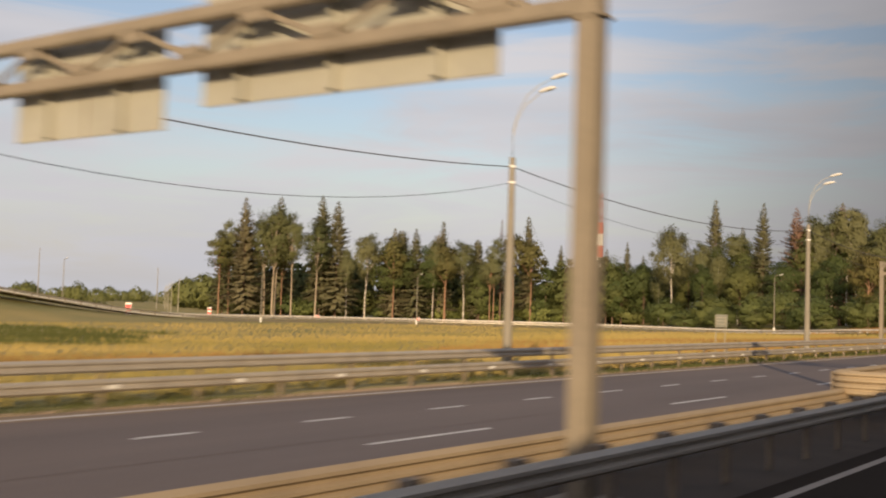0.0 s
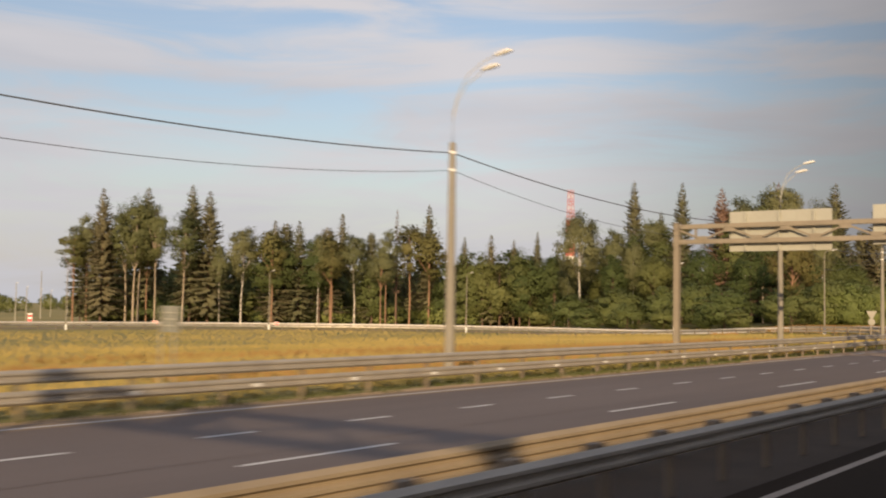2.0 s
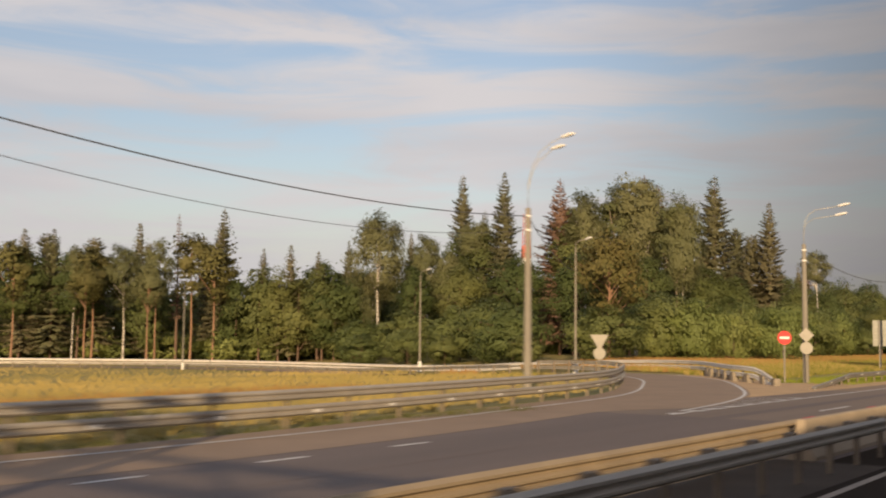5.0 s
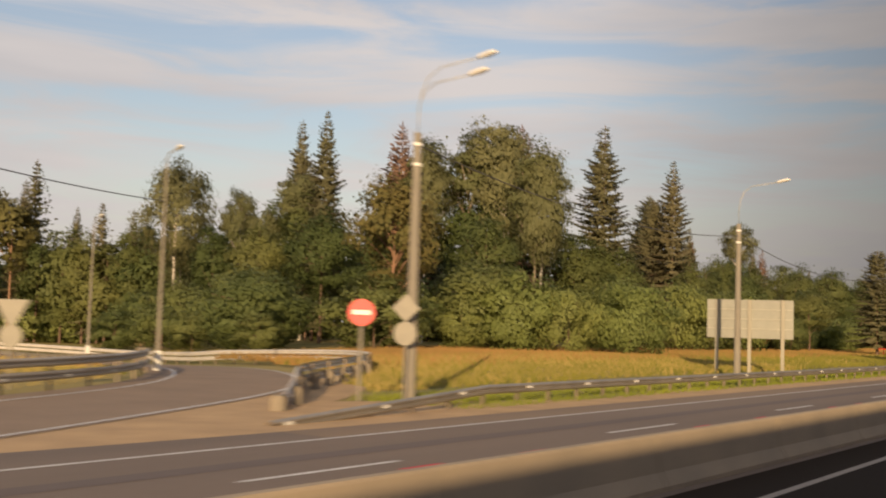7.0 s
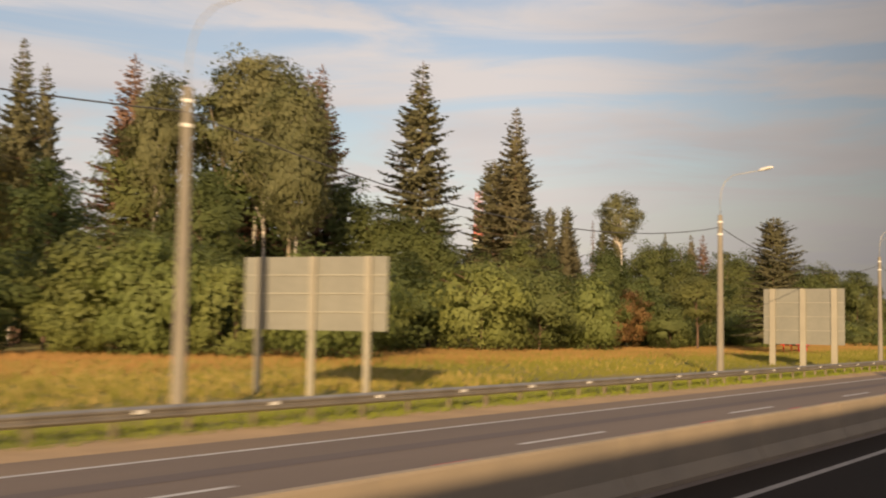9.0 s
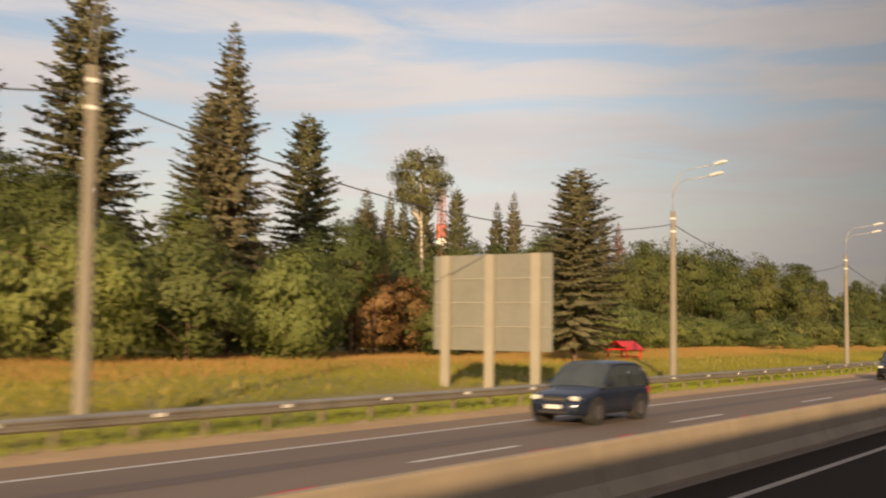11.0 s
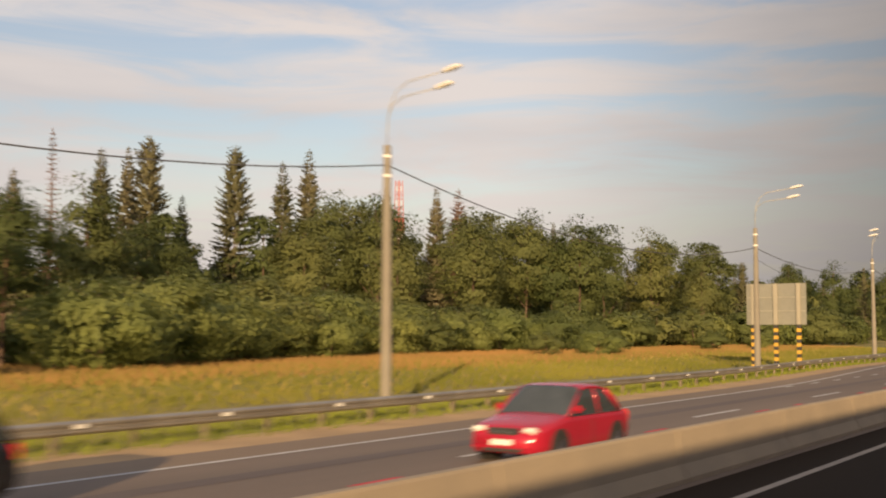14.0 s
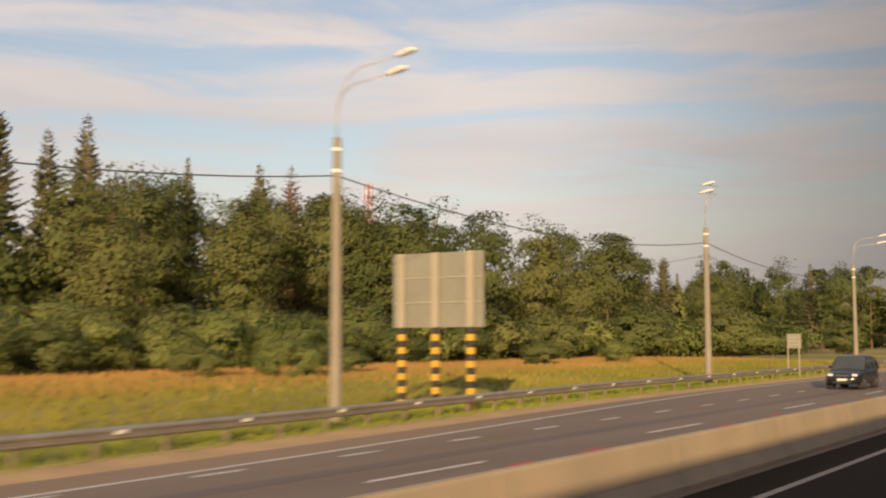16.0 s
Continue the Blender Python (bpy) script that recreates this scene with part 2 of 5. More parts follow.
BLUE = material("blue_sign_face", (0.03, 0.1, 0.42), (0.025, 0.085, 0.36), 0.45, scale=2, fine=15, bump=0.02)
ORANGE_RED = material("red_orange_sheet", (0.82, 0.22, 0.14), (0.72, 0.17, 0.1), 0.45, scale=2, fine=15, bump=0.02)
MAST_RED = material("weathered_mast_red", (0.55, 0.17, 0.13), (0.46, 0.14, 0.11), 0.6, scale=0.2, fine=2, bump=0)
YELLOW = material("yellow_paint", (0.62, 0.36, 0.05), (0.5, 0.3, 0.05), 0.6, scale=3, fine=15, bump=0.02)
BLACK = material("black_paint", (0.03, 0.03, 0.03), (0.05, 0.045, 0.04), 0.6, scale=3, fine=15, bump=0.02)
WIRE = material("cable_rubber", (0.07, 0.07, 0.075), (0.1, 0.1, 0.1), 0.6, bump=0)
BARK = material("spruce_bark", (0.17, 0.105, 0.07), (0.09, 0.06, 0.045), 0.9, scale=1.5, fine=10, bump=0.5, stretch=(1, 1, 0.25))
PINE_BARK = material("pine_bark", (0.33, 0.19, 0.115), (0.2, 0.115, 0.075), 0.9, scale=1.0, fine=10, bump=0.5, stretch=(1, 1, 0.25))
BIRCH_BARK = material("birch_bark", (0.66, 0.6, 0.52), (0.12, 0.1, 0.085), 0.8, scale=1.2, fine=3, bump=0.2, stretch=(1, 1, 2.2), spread=0.3)
SPRUCE_LEAF = material("spruce_needles", (0.215, 0.2, 0.105), (0.135, 0.13, 0.07), 0.7, scale=0.35, fine=2, bump=0, island=0.25, translucent=0.32, tone=0.7, specular=0.2)
DARK_LEAF = material("dense_leaves", (0.185, 0.212, 0.072), (0.112, 0.135, 0.05), 0.65, scale=0.35, fine=2, bump=0, island=0.25, translucent=0.45, tone=0.9, specular=0.2)
BIRCH_LEAF = material("birch_leaves", (0.24, 0.24, 0.115), (0.17, 0.178, 0.085), 0.65, scale=0.35, fine=2, bump=0, island=0.25, translucent=0.42, tone=0.4, specular=0.2)
PINE_LEAF = material("pine_needles", (0.18, 0.168, 0.06), (0.12, 0.118, 0.044), 0.7, scale=0.4, fine=2, bump=0, island=0.25, translucent=0.3, tone=0.6, specular=0.2)
BUSH_LEAF = material("bush_leaves", (0.215, 0.245, 0.085), (0.13, 0.155, 0.056), 0.6, scale=0.35, fine=2, bump=0, island=0.25, translucent=0.45, tone=0.6, specular=0.2)
WILLOW_LEAF = material("willow_leaves", (0.31, 0.345, 0.11), (0.19, 0.22, 0.07), 0.6, scale=0.35, fine=2, bump=0, island=0.25, translucent=0.45, tone=0.4, specular=0.25)
ASPEN_LEAF = material("aspen_leaves", (0.2, 0.21, 0.09), (0.125, 0.138, 0.06), 0.65, scale=0.35, fine=2, bump=0, island=0.25, translucent=0.42, tone=0.4, specular=0.2)
OLIVE_LEAF = material("half_withered_leaves", (0.2, 0.155, 0.058), (0.115, 0.115, 0.04), 0.7, scale=0.25, fine=2, bump=0, island=0.3, translucent=0.3, specular=0.15)
ASPEN_BARK = material("aspen_bark", (0.42, 0.34, 0.25), (0.22, 0.17, 0.12), 0.9, scale=1.0, fine=8, bump=0.3, stretch=(1, 1, 0.4))
DEAD_LEAF = material("dead_needles", (0.32, 0.19, 0.13), (0.2, 0.125, 0.088), 0.8, scale=0.4, fine=2, bump=0, island=0.3, translucent=0.3)
BROWN_LEAF = material("withered_leaves", (0.28, 0.15, 0.06), (0.17, 0.11, 0.04), 0.7, scale=0.4, fine=2, bump=0, island=0.35, translucent=0.15)
HAY = material("dry_meadow_grass", (0.5, 0.36, 0.125), (0.26, 0.22, 0.066), 0.8, scale=0.045, fine=0.3, bump=0, world_space=True, island=0.06, translucent=0.3, specular=0.15, spread=0.34, stretch=(1, 0.6, 1))
GREEN_GRASS = material("green_verge_grass", (0.27, 0.24, 0.045), (0.165, 0.17, 0.032), 0.7, scale=0.07, fine=0.3, bump=0, world_space=True, island=0.06, translucent=0.3, specular=0.15, spread=0.4)
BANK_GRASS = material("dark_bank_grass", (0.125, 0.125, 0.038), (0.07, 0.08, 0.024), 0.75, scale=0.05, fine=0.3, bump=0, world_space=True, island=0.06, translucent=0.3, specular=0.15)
VERGE_GRASS = material("lush_verge_grass", (0.27, 0.29, 0.04), (0.17, 0.2, 0.035), 0.7, scale=0.1, fine=0.4, bump=0, world_space=True, island=0.06, translucent=0.3, specular=0.15)
RUSTY_GRASS = material("rust_brown_grass", (0.42, 0.235, 0.085), (0.27, 0.175, 0.06), 0.8, scale=0.06, fine=0.3, bump=0, world_space=True, island=0.06, translucent=0.3, specular=0.15, spread=0.36)
RUBBER = material("tyre_rubber", (0.025, 0.025, 0.025), (0.04, 0.038, 0.035), 0.85, bump=0.1)
GLASS_DARK = material("tinted_car_glass", (0.04, 0.048, 0.05), (0.055, 0.064, 0.066), 0.06, bump=0, specular=0.8)
CHROME = material("chrome", (0.75, 0.75, 0.76), (0.6, 0.6, 0.62), 0.15, 1.0, bump=0)
LAMP_GLASS = material("lamp_diffuser", (0.75, 0.72, 0.66), (0.65, 0.62, 0.57), 0.3, bump=0)
SHADE_PANEL = material("shade_wall_panel", (0.3, 0.29, 0.26), (0.24, 0.23, 0.21), 0.8, scale=0.5, fine=6, world_space=True)


# ---- mesh tools ----
def mesh_of(name, verts, faces, mat, smooth=False):
    me = bpy.data.meshes.new(name)
    me.from_pydata([tuple(v) for v in verts], [], [tuple(f) for f in faces])
    me.materials.append(mat)
    if smooth:
        me.polygons.foreach_set("use_smooth", [True] * len(me.polygons))
    me.update()
    return me


def leaf_mesh(name, corners, mat, normals=None):
    """One mesh of loose leaves from an array of n x 3 x 3; normals (n x 3) round the shading of foliage."""
    n, k = corners.shape[:2]
    me = bpy.data.meshes.new(name)
    me.vertices.add(k * n)
    me.vertices.foreach_set("co", np.ascontiguousarray(corners, dtype=np.float32).ravel())
    me.loops.add(k * n)
    me.loops.foreach_set("vertex_index", np.arange(k * n, dtype=np.int32))
    me.polygons.add(n)
    me.polygons.foreach_set("loop_start", np.arange(0, k * n, k, dtype=np.int32))
    me.materials.append(mat)
    me.update()
    me.validate()
    if normals is not None:
        me.polygons.foreach_set("use_smooth", [True] * n)
        me.normals_split_custom_set_from_vertices(np.repeat(normals / np.linalg.norm(normals, axis=1)[:, None], k, axis=0))
    return me


def part(name, me, parent=None, label="", m=None):
    """Links a mesh as one object under a thing or a part."""
    ob = new(name, me)
    if parent is not None:
        ob.parent = parent
    if m is not None:
        ob.matrix_basis = m
    return tagged(ob, label)


def thing(name, m, label, category, group="", kind=""):
    ob = new(name)
    ob.matrix_basis = m
    return tagged(ob, label, category, group, kind)


def box(name, sx, sy, sz, mat, bevel=0.0, centre=(0, 0, 0)):
    bm = bmesh.new()
    bmesh.ops.create_cube(bm, size=1)
    bmesh.ops.scale(bm, vec=(sx, sy, sz), verts=bm.verts)
    bmesh.ops.translate(bm, vec=centre, verts=bm.verts)
    if bevel:
        bmesh.ops.bevel(bm, geom=bm.edges[:], offset=bevel, segments=2, affect="EDGES")
    return done(name, bm, mat)


def done(name, bm, mat, smooth=False):
    me = bpy.data.meshes.new(name)
    bm.to_mesh(me)
    bm.free()
    me.materials.append(mat)
    if smooth:
        me.polygons.foreach_set("use_smooth", [True] * len(me.polygons))
    return me


def sweep(name, profile, path, mat, closed=True, caps=True, smooth=False):
    """Carries an outline (left, up) along a path in space, upright."""
    path = [Vector(p) for p in path]
    verts, faces, k = [], [], len(profile)
    for i, p in enumerate(path):
        t = path[min(i + 1, len(path) - 1)] - path[max(i - 1, 0)]
        t.normalize()
        side = Vector((-t.y, t.x, 0))
        if side.length < 1e-4:
            side = Vector((1, 0, 0))
        side.normalize()
        up = t.cross(side) * -1 if abs(t.z) > 0.3 else Vector((0, 0, 1))
        if abs(t.z) > 0.3:
            up = t.cross(side)
        for a_, b_ in profile:
            verts.append(p + side * a_ + up * b_)
    last = k if closed else k - 1
    for i in range(len(path) - 1):
        for j in range(last):
            j2 = (j + 1) % k
            faces.append((i * k + j, i * k + j2, (i + 1) * k + j2, (i + 1) * k + j))
    if closed and caps:
        faces.append(tuple(range(k - 1, -1, -1)))
        faces.append(tuple(range((len(path) - 1) * k, len(path) * k)))
    return mesh_of(name, verts, faces, mat, smooth)


def ring(r, n=8, squash=1.0):
    return [(r * math.cos(2 * math.pi * i / n), r * squash * math.sin(2 * math.pi * i / n)) for i in range(n)]


def cone(name, r0, r1, h, mat, n=12, z0=0.0):
    bm = bmesh.new()
    bmesh.ops.create_cone(bm, cap_ends=True, segments=n, radius1=r0, radius2=r1, depth=h)
    bmesh.ops.translate(bm, vec=(0, 0, z0 + h / 2), verts=bm.verts)
    return done(name, bm, mat, False)


def disc(name, r, d, mat, n=28):
    """A thin round plate that faces along y."""
    bm = bmesh.new()
    bmesh.ops.create_cone(bm, cap_ends=True, segments=n, radius1=r, radius2=r, depth=d)
    bmesh.ops.rotate(bm, matrix=Matrix.Rotation(radians(90), 3, "X"), verts=bm.verts)
    return done(name, bm, mat)


def strip(name, left, right, ys, z, mat):
    """A flat band between two offsets from the lane, each a number or a function of y."""
    fl = left if callable(left) else (lambda y: left)
    fr = right if callable(right) else (lambda y: right)
    verts = []
    for y in ys:
        verts += [at(fl(y), y, z), at(fr(y), y, z)]
    faces = [(2 * i, 2 * i + 1, 2 * i + 3, 2 * i + 2) for i in range(len(ys) - 1)]
    return mesh_of(name, verts, faces, mat)


def steps(a_, b_, d):
    n = max(1, int(round((b_ - a_) / d)))
    return [a_ + (b_ - a_) * i / n for i in range(n + 1)]


def smoothstep(a_, b_, v):
    t = min(1.0, max(0.0, (v - a_) / (b_ - a_)))
    return t * t * (3 - 2 * t)


def along(w, y, z=0.0, turn_deg=0.0):
    """A pose on the road's line, its y along the road."""
    t = at(w, y + 1) - at(w, y - 1)
    return Matrix.Translation(at(w, y, z)) @ Matrix.Rotation(math.atan2(-t.x, t.y) + radians(turn_deg), 4, "Z")

# ---- ground and roads ----
FAR_NEG, FAR_POS = -700, 3500


def ground_z(w, y):
    """The lie of the land: flat by the road, lower behind the loop ramp, a bank for the overpass."""
    late = smoothstep(165, 225, y - 0.9 * max(0.0, w - 40))
    early = -1.9 * min(1.0, max(0.0, (w - 24) / 78)) - 0.2 * smoothstep(120, 170, w)
    after = 0.05 * smoothstep(20, 24, w) + 0.3 * smoothstep(24, 40, w)
    z = early * (1 - late) + after * late
    if w > -9:
        z = z * smoothstep(20.5, 26, w) - 0.02 * (1 - smoothstep(21, 26, w))
    return z


RAMP_MID = [(17.6, 120), (17.8, 136), (19.2, 150), (21.2, 163), (25.5, 174.7), (32.1, 187.6), (41.5, 197.0), (53, 204.5), (66, 212), (82, 219.5), (99, 223),
            (116, 222), (134, 214), (150, 202), (162, 184), (168, 162), (170, 135), (172, 105), (178, 70), (190, 30), (205, -20), (225, -90)]


def curve_through(points, n=6):
    """Points along a smooth curve through the given (w, y) points, in the world."""
    out = []
    for i in range(len(points) - 1):
        p0, p1, p2, p3 = (points[max(i - 1, 0)], points[i], points[i + 1], points[min(i + 2, len(points) - 1)])
        for j in range(n):
            t = j / n
            c = [0.5 * (2 * b_ + (c_ - a_) * t + (2 * a_ - 5 * b_ + 4 * c_ - d_) * t * t + (3 * b_ - a_ - 3 * c_ + d_) * t ** 3)
                 for a_, b_, c_, d_ in zip(p0, p1, p2, p3)]
            out.append(tuple(c))
    out.append(points[-1])
    return out


RAMP_WY = curve_through(RAMP_MID)


def ramp_z(w, y):
    return 0.006 - 1.75 * smoothstep(34, 92, w) - 0.15 * smoothstep(120, 165, w) + 9.0 * (1 - smoothstep(60, 160, y)) * smoothstep(150, 172, w)


RAMP = [at(w, y, ramp_z(w, y)) for w, y in RAMP_WY]


def beside(path, d, first=0, last=None, dz=0.0):
    """A path at d metres to the right of another."""
    out, last = [], len(path) if last is None else last
    for i in range(first, last):
        t = path[min(i + 1, len(path) - 1)] - path[max(i - 1, 0)]
        t.z = 0
        t.normalize()
        out.append(path[i] + Vector((t.y, -t.x, 0)) * d + Vector((0, 0, dz)))
    return out


ramp_near = [(p.x, p.y) for p in RAMP[::3]]


def land_z(w, y):
    """Height of the ground's sheet: the lie of the land with the ramp's bank worked in."""
    p, z, k = at(w, y), ground_z(w, y), 0.0
    if 18.4 < w < 250 and -100 < y < 260:
        d = min((p.x - rx) ** 2 + (p.y - ry) ** 2 for rx, ry in ramp_near) ** 0.5
        k = 1 - smoothstep(8, 15 if w < 140 else 26, d)
        if k > 0:
            z = z * (1 - k) + (ramp_z(w, y) - 0.05) * k
    if w > 24:
        z += 0.12 * noise.noise((w * 0.09, y * 0.07, 0)) * (1 - k)
    return z


def build_ground():
    ws = [-3500, -1500, -700, -300, -120, -60, -30, -16, -9.01, -8.99, 0, 8, 18.39, 18.41, 20, 21, 22, 24, 27, 30, 34, 38, 42, 47, 53, 60, 68, 76, 85, 95, 106, 118, 131,
          145, 160, 176, 192, 208, 224, 240, 260, 300, 380, 500, 800, 1500, 4000]
    ys = [-2500, -900, -350, -150, -80, -40, -20] + list(range(-10, 460, 6)) + [470, 500, 550, 620, 720, 900, 1300, 2200, 4500]
    verts, faces = [], []
    for y in ys:
        for w in ws:
            p = at(w, y)
            z = land_z(w, y)
            verts.append((p.x, p.y, z))
    k = len(ws)
    for j in range(len(ys) - 1):
        for i in range(k - 1):
            faces.append((j * k + i, (j + 1) * k + i, (j + 1) * k + i + 1, j * k + i + 1))
    ob = part("ground", mesh_of("ground", verts, faces, EARTH, True))
    tagged(ob, "dry yellow-green meadow reaching from the road to the woods", "ground", kind="structure")


build_ground()


def far_edge(y):
    """Left rim of the far carriageway's asphalt."""
    return 21.0 - 3.1 * smoothstep(128, 182, y) + 2.6 * smoothstep(352, 400, y)


road_ys = [-600, -300, -150, -80] + steps(-40, 470, 5) + [520, 600, 750, 1000, 1600]
road_far = part("road", strip("road", far_edge, 7.2, [y for y in road_ys if y <= 150], 0.0, ASPHALT))
tagged(road_far, "dark grey asphalt carriageway with worn white lane lines", "road", kind="structure")
road_late = part("road", strip("road", far_edge, 7.2, [y for y in road_ys if y >= 150], 0.0, ASPHALT_WORN))
tagged(road_late, "dark asphalt carriageway beyond the ramp with worn lane lines", "road", kind="structure")
road_near = part("road", strip("road", 7.2, -5.2, road_ys, 0.002, ASPHALT_SHADED))
tagged(road_near, "asphalt carriageway beside the median, its colour darkened for shade", "road", kind="structure")
shoulder = part("shoulder", strip("shoulder", lambda y: far_edge(y) + 1.5 * smoothstep(188, 200, y) + 0.7 + 5.5 * smoothstep(158, 180, y) * (1 - smoothstep(184, 196, y)), lambda y: far_edge(y) - 0.25, road_ys, -0.012, GRAVEL))
tagged(shoulder, "sandy gravel shoulder along the asphalt", "shoulder", kind="structure")

RAMP_RIM = [p.lerp(q, smoothstep(150, 156, p.y) if i < 60 else 1.0) for i, (p, q) in enumerate(zip(beside(RAMP, 0.3), beside(RAMP, 3.0)))]
ramp_ob = part("ramp_road", mesh_of("ramp_road", [v for pair in zip(beside(RAMP, -4.0), RAMP_RIM) for v in pair],
                                    [(2 * i, 2 * i + 1, 2 * i + 3, 2 * i + 2) for i in range(len(RAMP) - 1)], ASPHALT_OLD))
apron = [(p, q) for p, q in zip(beside(RAMP, 2.7, 13, 66, -0.012), beside(RAMP, 5.6, 13, 66, -0.03))]
apron_ob = part("ramp_shoulder", mesh_of("ramp_shoulder", [v for pair in apron for v in pair], [(2 * i, 2 * i + 1, 2 * i + 3, 2 * i + 2) for i in range(len(apron) - 1)], GRAVEL))
tagged(apron_ob, "sandy gravel verge round the outside of the ramp", "shoulder", kind="structure")
tagged(ramp_ob, "grey asphalt loop ramp bending away behind the meadow", "road", kind="structure")


def ribbon(name, path, width, mat, dz=0.006):
    a_, b_ = beside(path, -width / 2, dz=dz), beside(path, width / 2, dz=dz)
    return mesh_of(name, [v for pair in zip(a_, b_) for v in pair], [(2 * i, 2 * i + 1, 2 * i + 3, 2 * i + 2) for i in range(len(path) - 1)], mat)


def offset_path(w, y0, y1, z=0.0, d=4):
    f = w if callable(w) else (lambda y: w)
    return [at(f(y), y, z) for y in steps(y0, y1, d)]


hard_shoulder = part("hard_shoulder", strip("hard_shoulder", far_edge, lambda y: 16.4 + 3.3 * smoothstep(352, 405, y), steps(176, 470, 5) + [520, 600, 750], 0.004, ASPHALT_BROWN))
tagged(hard_shoulder, "brownish worn asphalt shoulder outside the edge line", "shoulder", kind="structure")

worn = part("worn_lane", strip("worn_lane", lambda y: 10.3 + 1.15 * smoothstep(130, 160, y) + 0.12 * noise.noise((y * 0.12, 0, 0)), 7.9, steps(-60, 560, 3), 0.003, ASPHALT_BROWN))
tagged(worn, "paler brown dusty strip of the lane beside the median", "road", kind="structure")
outer_edge = part("dusty_edge", strip("dusty_edge", far_edge, lambda y: 20.0 + 0.15 * noise.noise((y * 0.1, 5, 0)), steps(-60, 140, 3), 0.003, ASPHALT_BROWN))
tagged(outer_edge, "dusty brown asphalt along the carriageway's edge", "road", kind="structure")

for w in (14.3, 11.0):
    track = part("oil_track", strip("oil_track", lambda y: w + 0.32 + 0.05 * noise.noise((y * 0.2, w, 0)), lambda y: w - 0.32 + 0.05 * noise.noise((y * 0.17, w, 3)), steps(-60, 560, 4), 0.0045, ASPHALT))
    tagged(track, "darker oil-stained track along the middle of the lane", "road", kind="structure")

# lines of the far carriageway
part("edge_line", ribbon("edge_line", offset_path(20.35, -90, 121), 0.16, PAINT), road_far)
part("edge_line", ribbon("edge_line", beside(RAMP, -2.75, 1, 46), 0.16, PAINT, 0.01), ramp_ob)
part("edge_line", ribbon("edge_line", beside(RAMP, 2.75, 13, 62), 0.16, PAINT, 0.01), ramp_ob)
part("edge_line", ribbon("edge_line", offset_path(lambda y: 16.3 + 0.05 * smoothstep(340, 420, y) + 3.3 * smoothstep(352, 405, y), 151, 560), 0.15, PAINT), road_far)
part("edge_line", ribbon("edge_line", offset_path(lambda y: 5.4 + 0.7 * smoothstep(100, 200, y), -60, 560), 0.17, SHADED_PAINT, 0.008), road_near)
part("edge_line", ribbon("edge_line", offset_path(9.35, 132, 560), 0.15, PAINT), road_far)

for y in [60.1 + (13.15 if i > 0 else 13.6) * i for i in range(-8, 5)]:
    part("lane_dash", ribbon("lane_dash", offset_path(13.15, y, y + 4.1, d=2), 0.15, PAINT), road_far)
for y in [44.2 + (4.52 if i > 0 else 4.6) * i for i in range(-14, 21)]:
    part("short_dash", ribbon("short_dash", offset_path(16.5, y, y + 1.5, d=1.5), 0.16, PAINT), road_far)
late_dashes = [182.6 + 12.94 * i for i in range(-2, 25)]
for y in late_dashes:
    part("lane_dash", ribbon("lane_dash", offset_path(12.8, y, y + 4.15, d=2), 0.15, PAINT), road_far)
for y in [358.0 + 4.5 * i for i in range(18)]:
    part("short_dash", ribbon("short_dash", offset_path(16.1, y, y + 1.4, d=1.4), 0.16, PAINT), road_far)
rng = random.Random(5)
for y in late_dashes[:-6]:
    for q in (y + 3.6 + rng.uniform(-0.4, 0.4), y - 5.2 + rng.uniform(-1, 1)):
        part("red_mark", ribbon("red_mark", offset_path(11.95 + rng.uniform(-0.05, 0.05), q, q + rng.uniform(0.9, 1.4), d=0.7), 0.16, RED_PAINT, 0.007), road_far)
# slanting bars of the gore between the main lane and the ramp, each with a broad worn foot
for i in range(-3, 5):
    y = 156.25 + 1.93 * i
    a_, b_ = at(16.95 + 0.3 * i + 0.05 * max(0, i - 2), y, 0.014), at(16.5 + 0.05 * i, y + 0.3 + 0.3 * i * (i > 0), 0.014)
    c_ = b_ + (b_ - a_).normalized() * 0.1 + Vector((0.24, 0.5, 0))
    part("gore_bar", ribbon("gore_bar", [a_, (a_ + b_) / 2, b_], 0.17, PAINT, 0.004), road_far)
    part("gore_foot", ribbon("gore_foot", [b_, (b_ + c_) / 2, c_], 0.5, PAINT, 0.006), road_far)


# ---- guardrails ----
W_FACE = [(0.0, -0.155), (0.05, -0.12), (0.085, -0.1), (0.085, -0.055), (0.02, -0.015), (0.02, 0.015), (0.085, 0.055), (0.085, 0.1), (0.05, 0.12), (0.0, 0.155)]


def w_profile(side):
    """Outline of a pressed steel beam that bulges to one side."""
    return [(d * side, u) for d, u in W_FACE] + [((d - 0.012) * side, u) for d, u in reversed(W_FACE)]


POST = box("post", 0.1, 0.12, 1.0, STEEL_DARK, 0.012, (0, 0, -0.5))
POST_GREY = box("post", 0.1, 0.12, 1.0, STEEL_DARK, 0.012, (0, 0, -0.5))
REFLECTOR = box("reflector", 0.025, 0.34, 0.1, WHITE, 0.006)


def length_marks(path, pitch, start=0.0):
    """Places every pitch metres along a path, each with its heading."""
    out, run, nxt = [], 0.0, start
    for p, q in zip(path, path[1:]):
        d = (q - p).length
        while nxt <= run + d:
            t = (nxt - run) / d
            out.append((p.lerp(q, t), math.atan2(-(q - p).x, (q - p).y)))
            nxt += pitch
        run += d
    return out


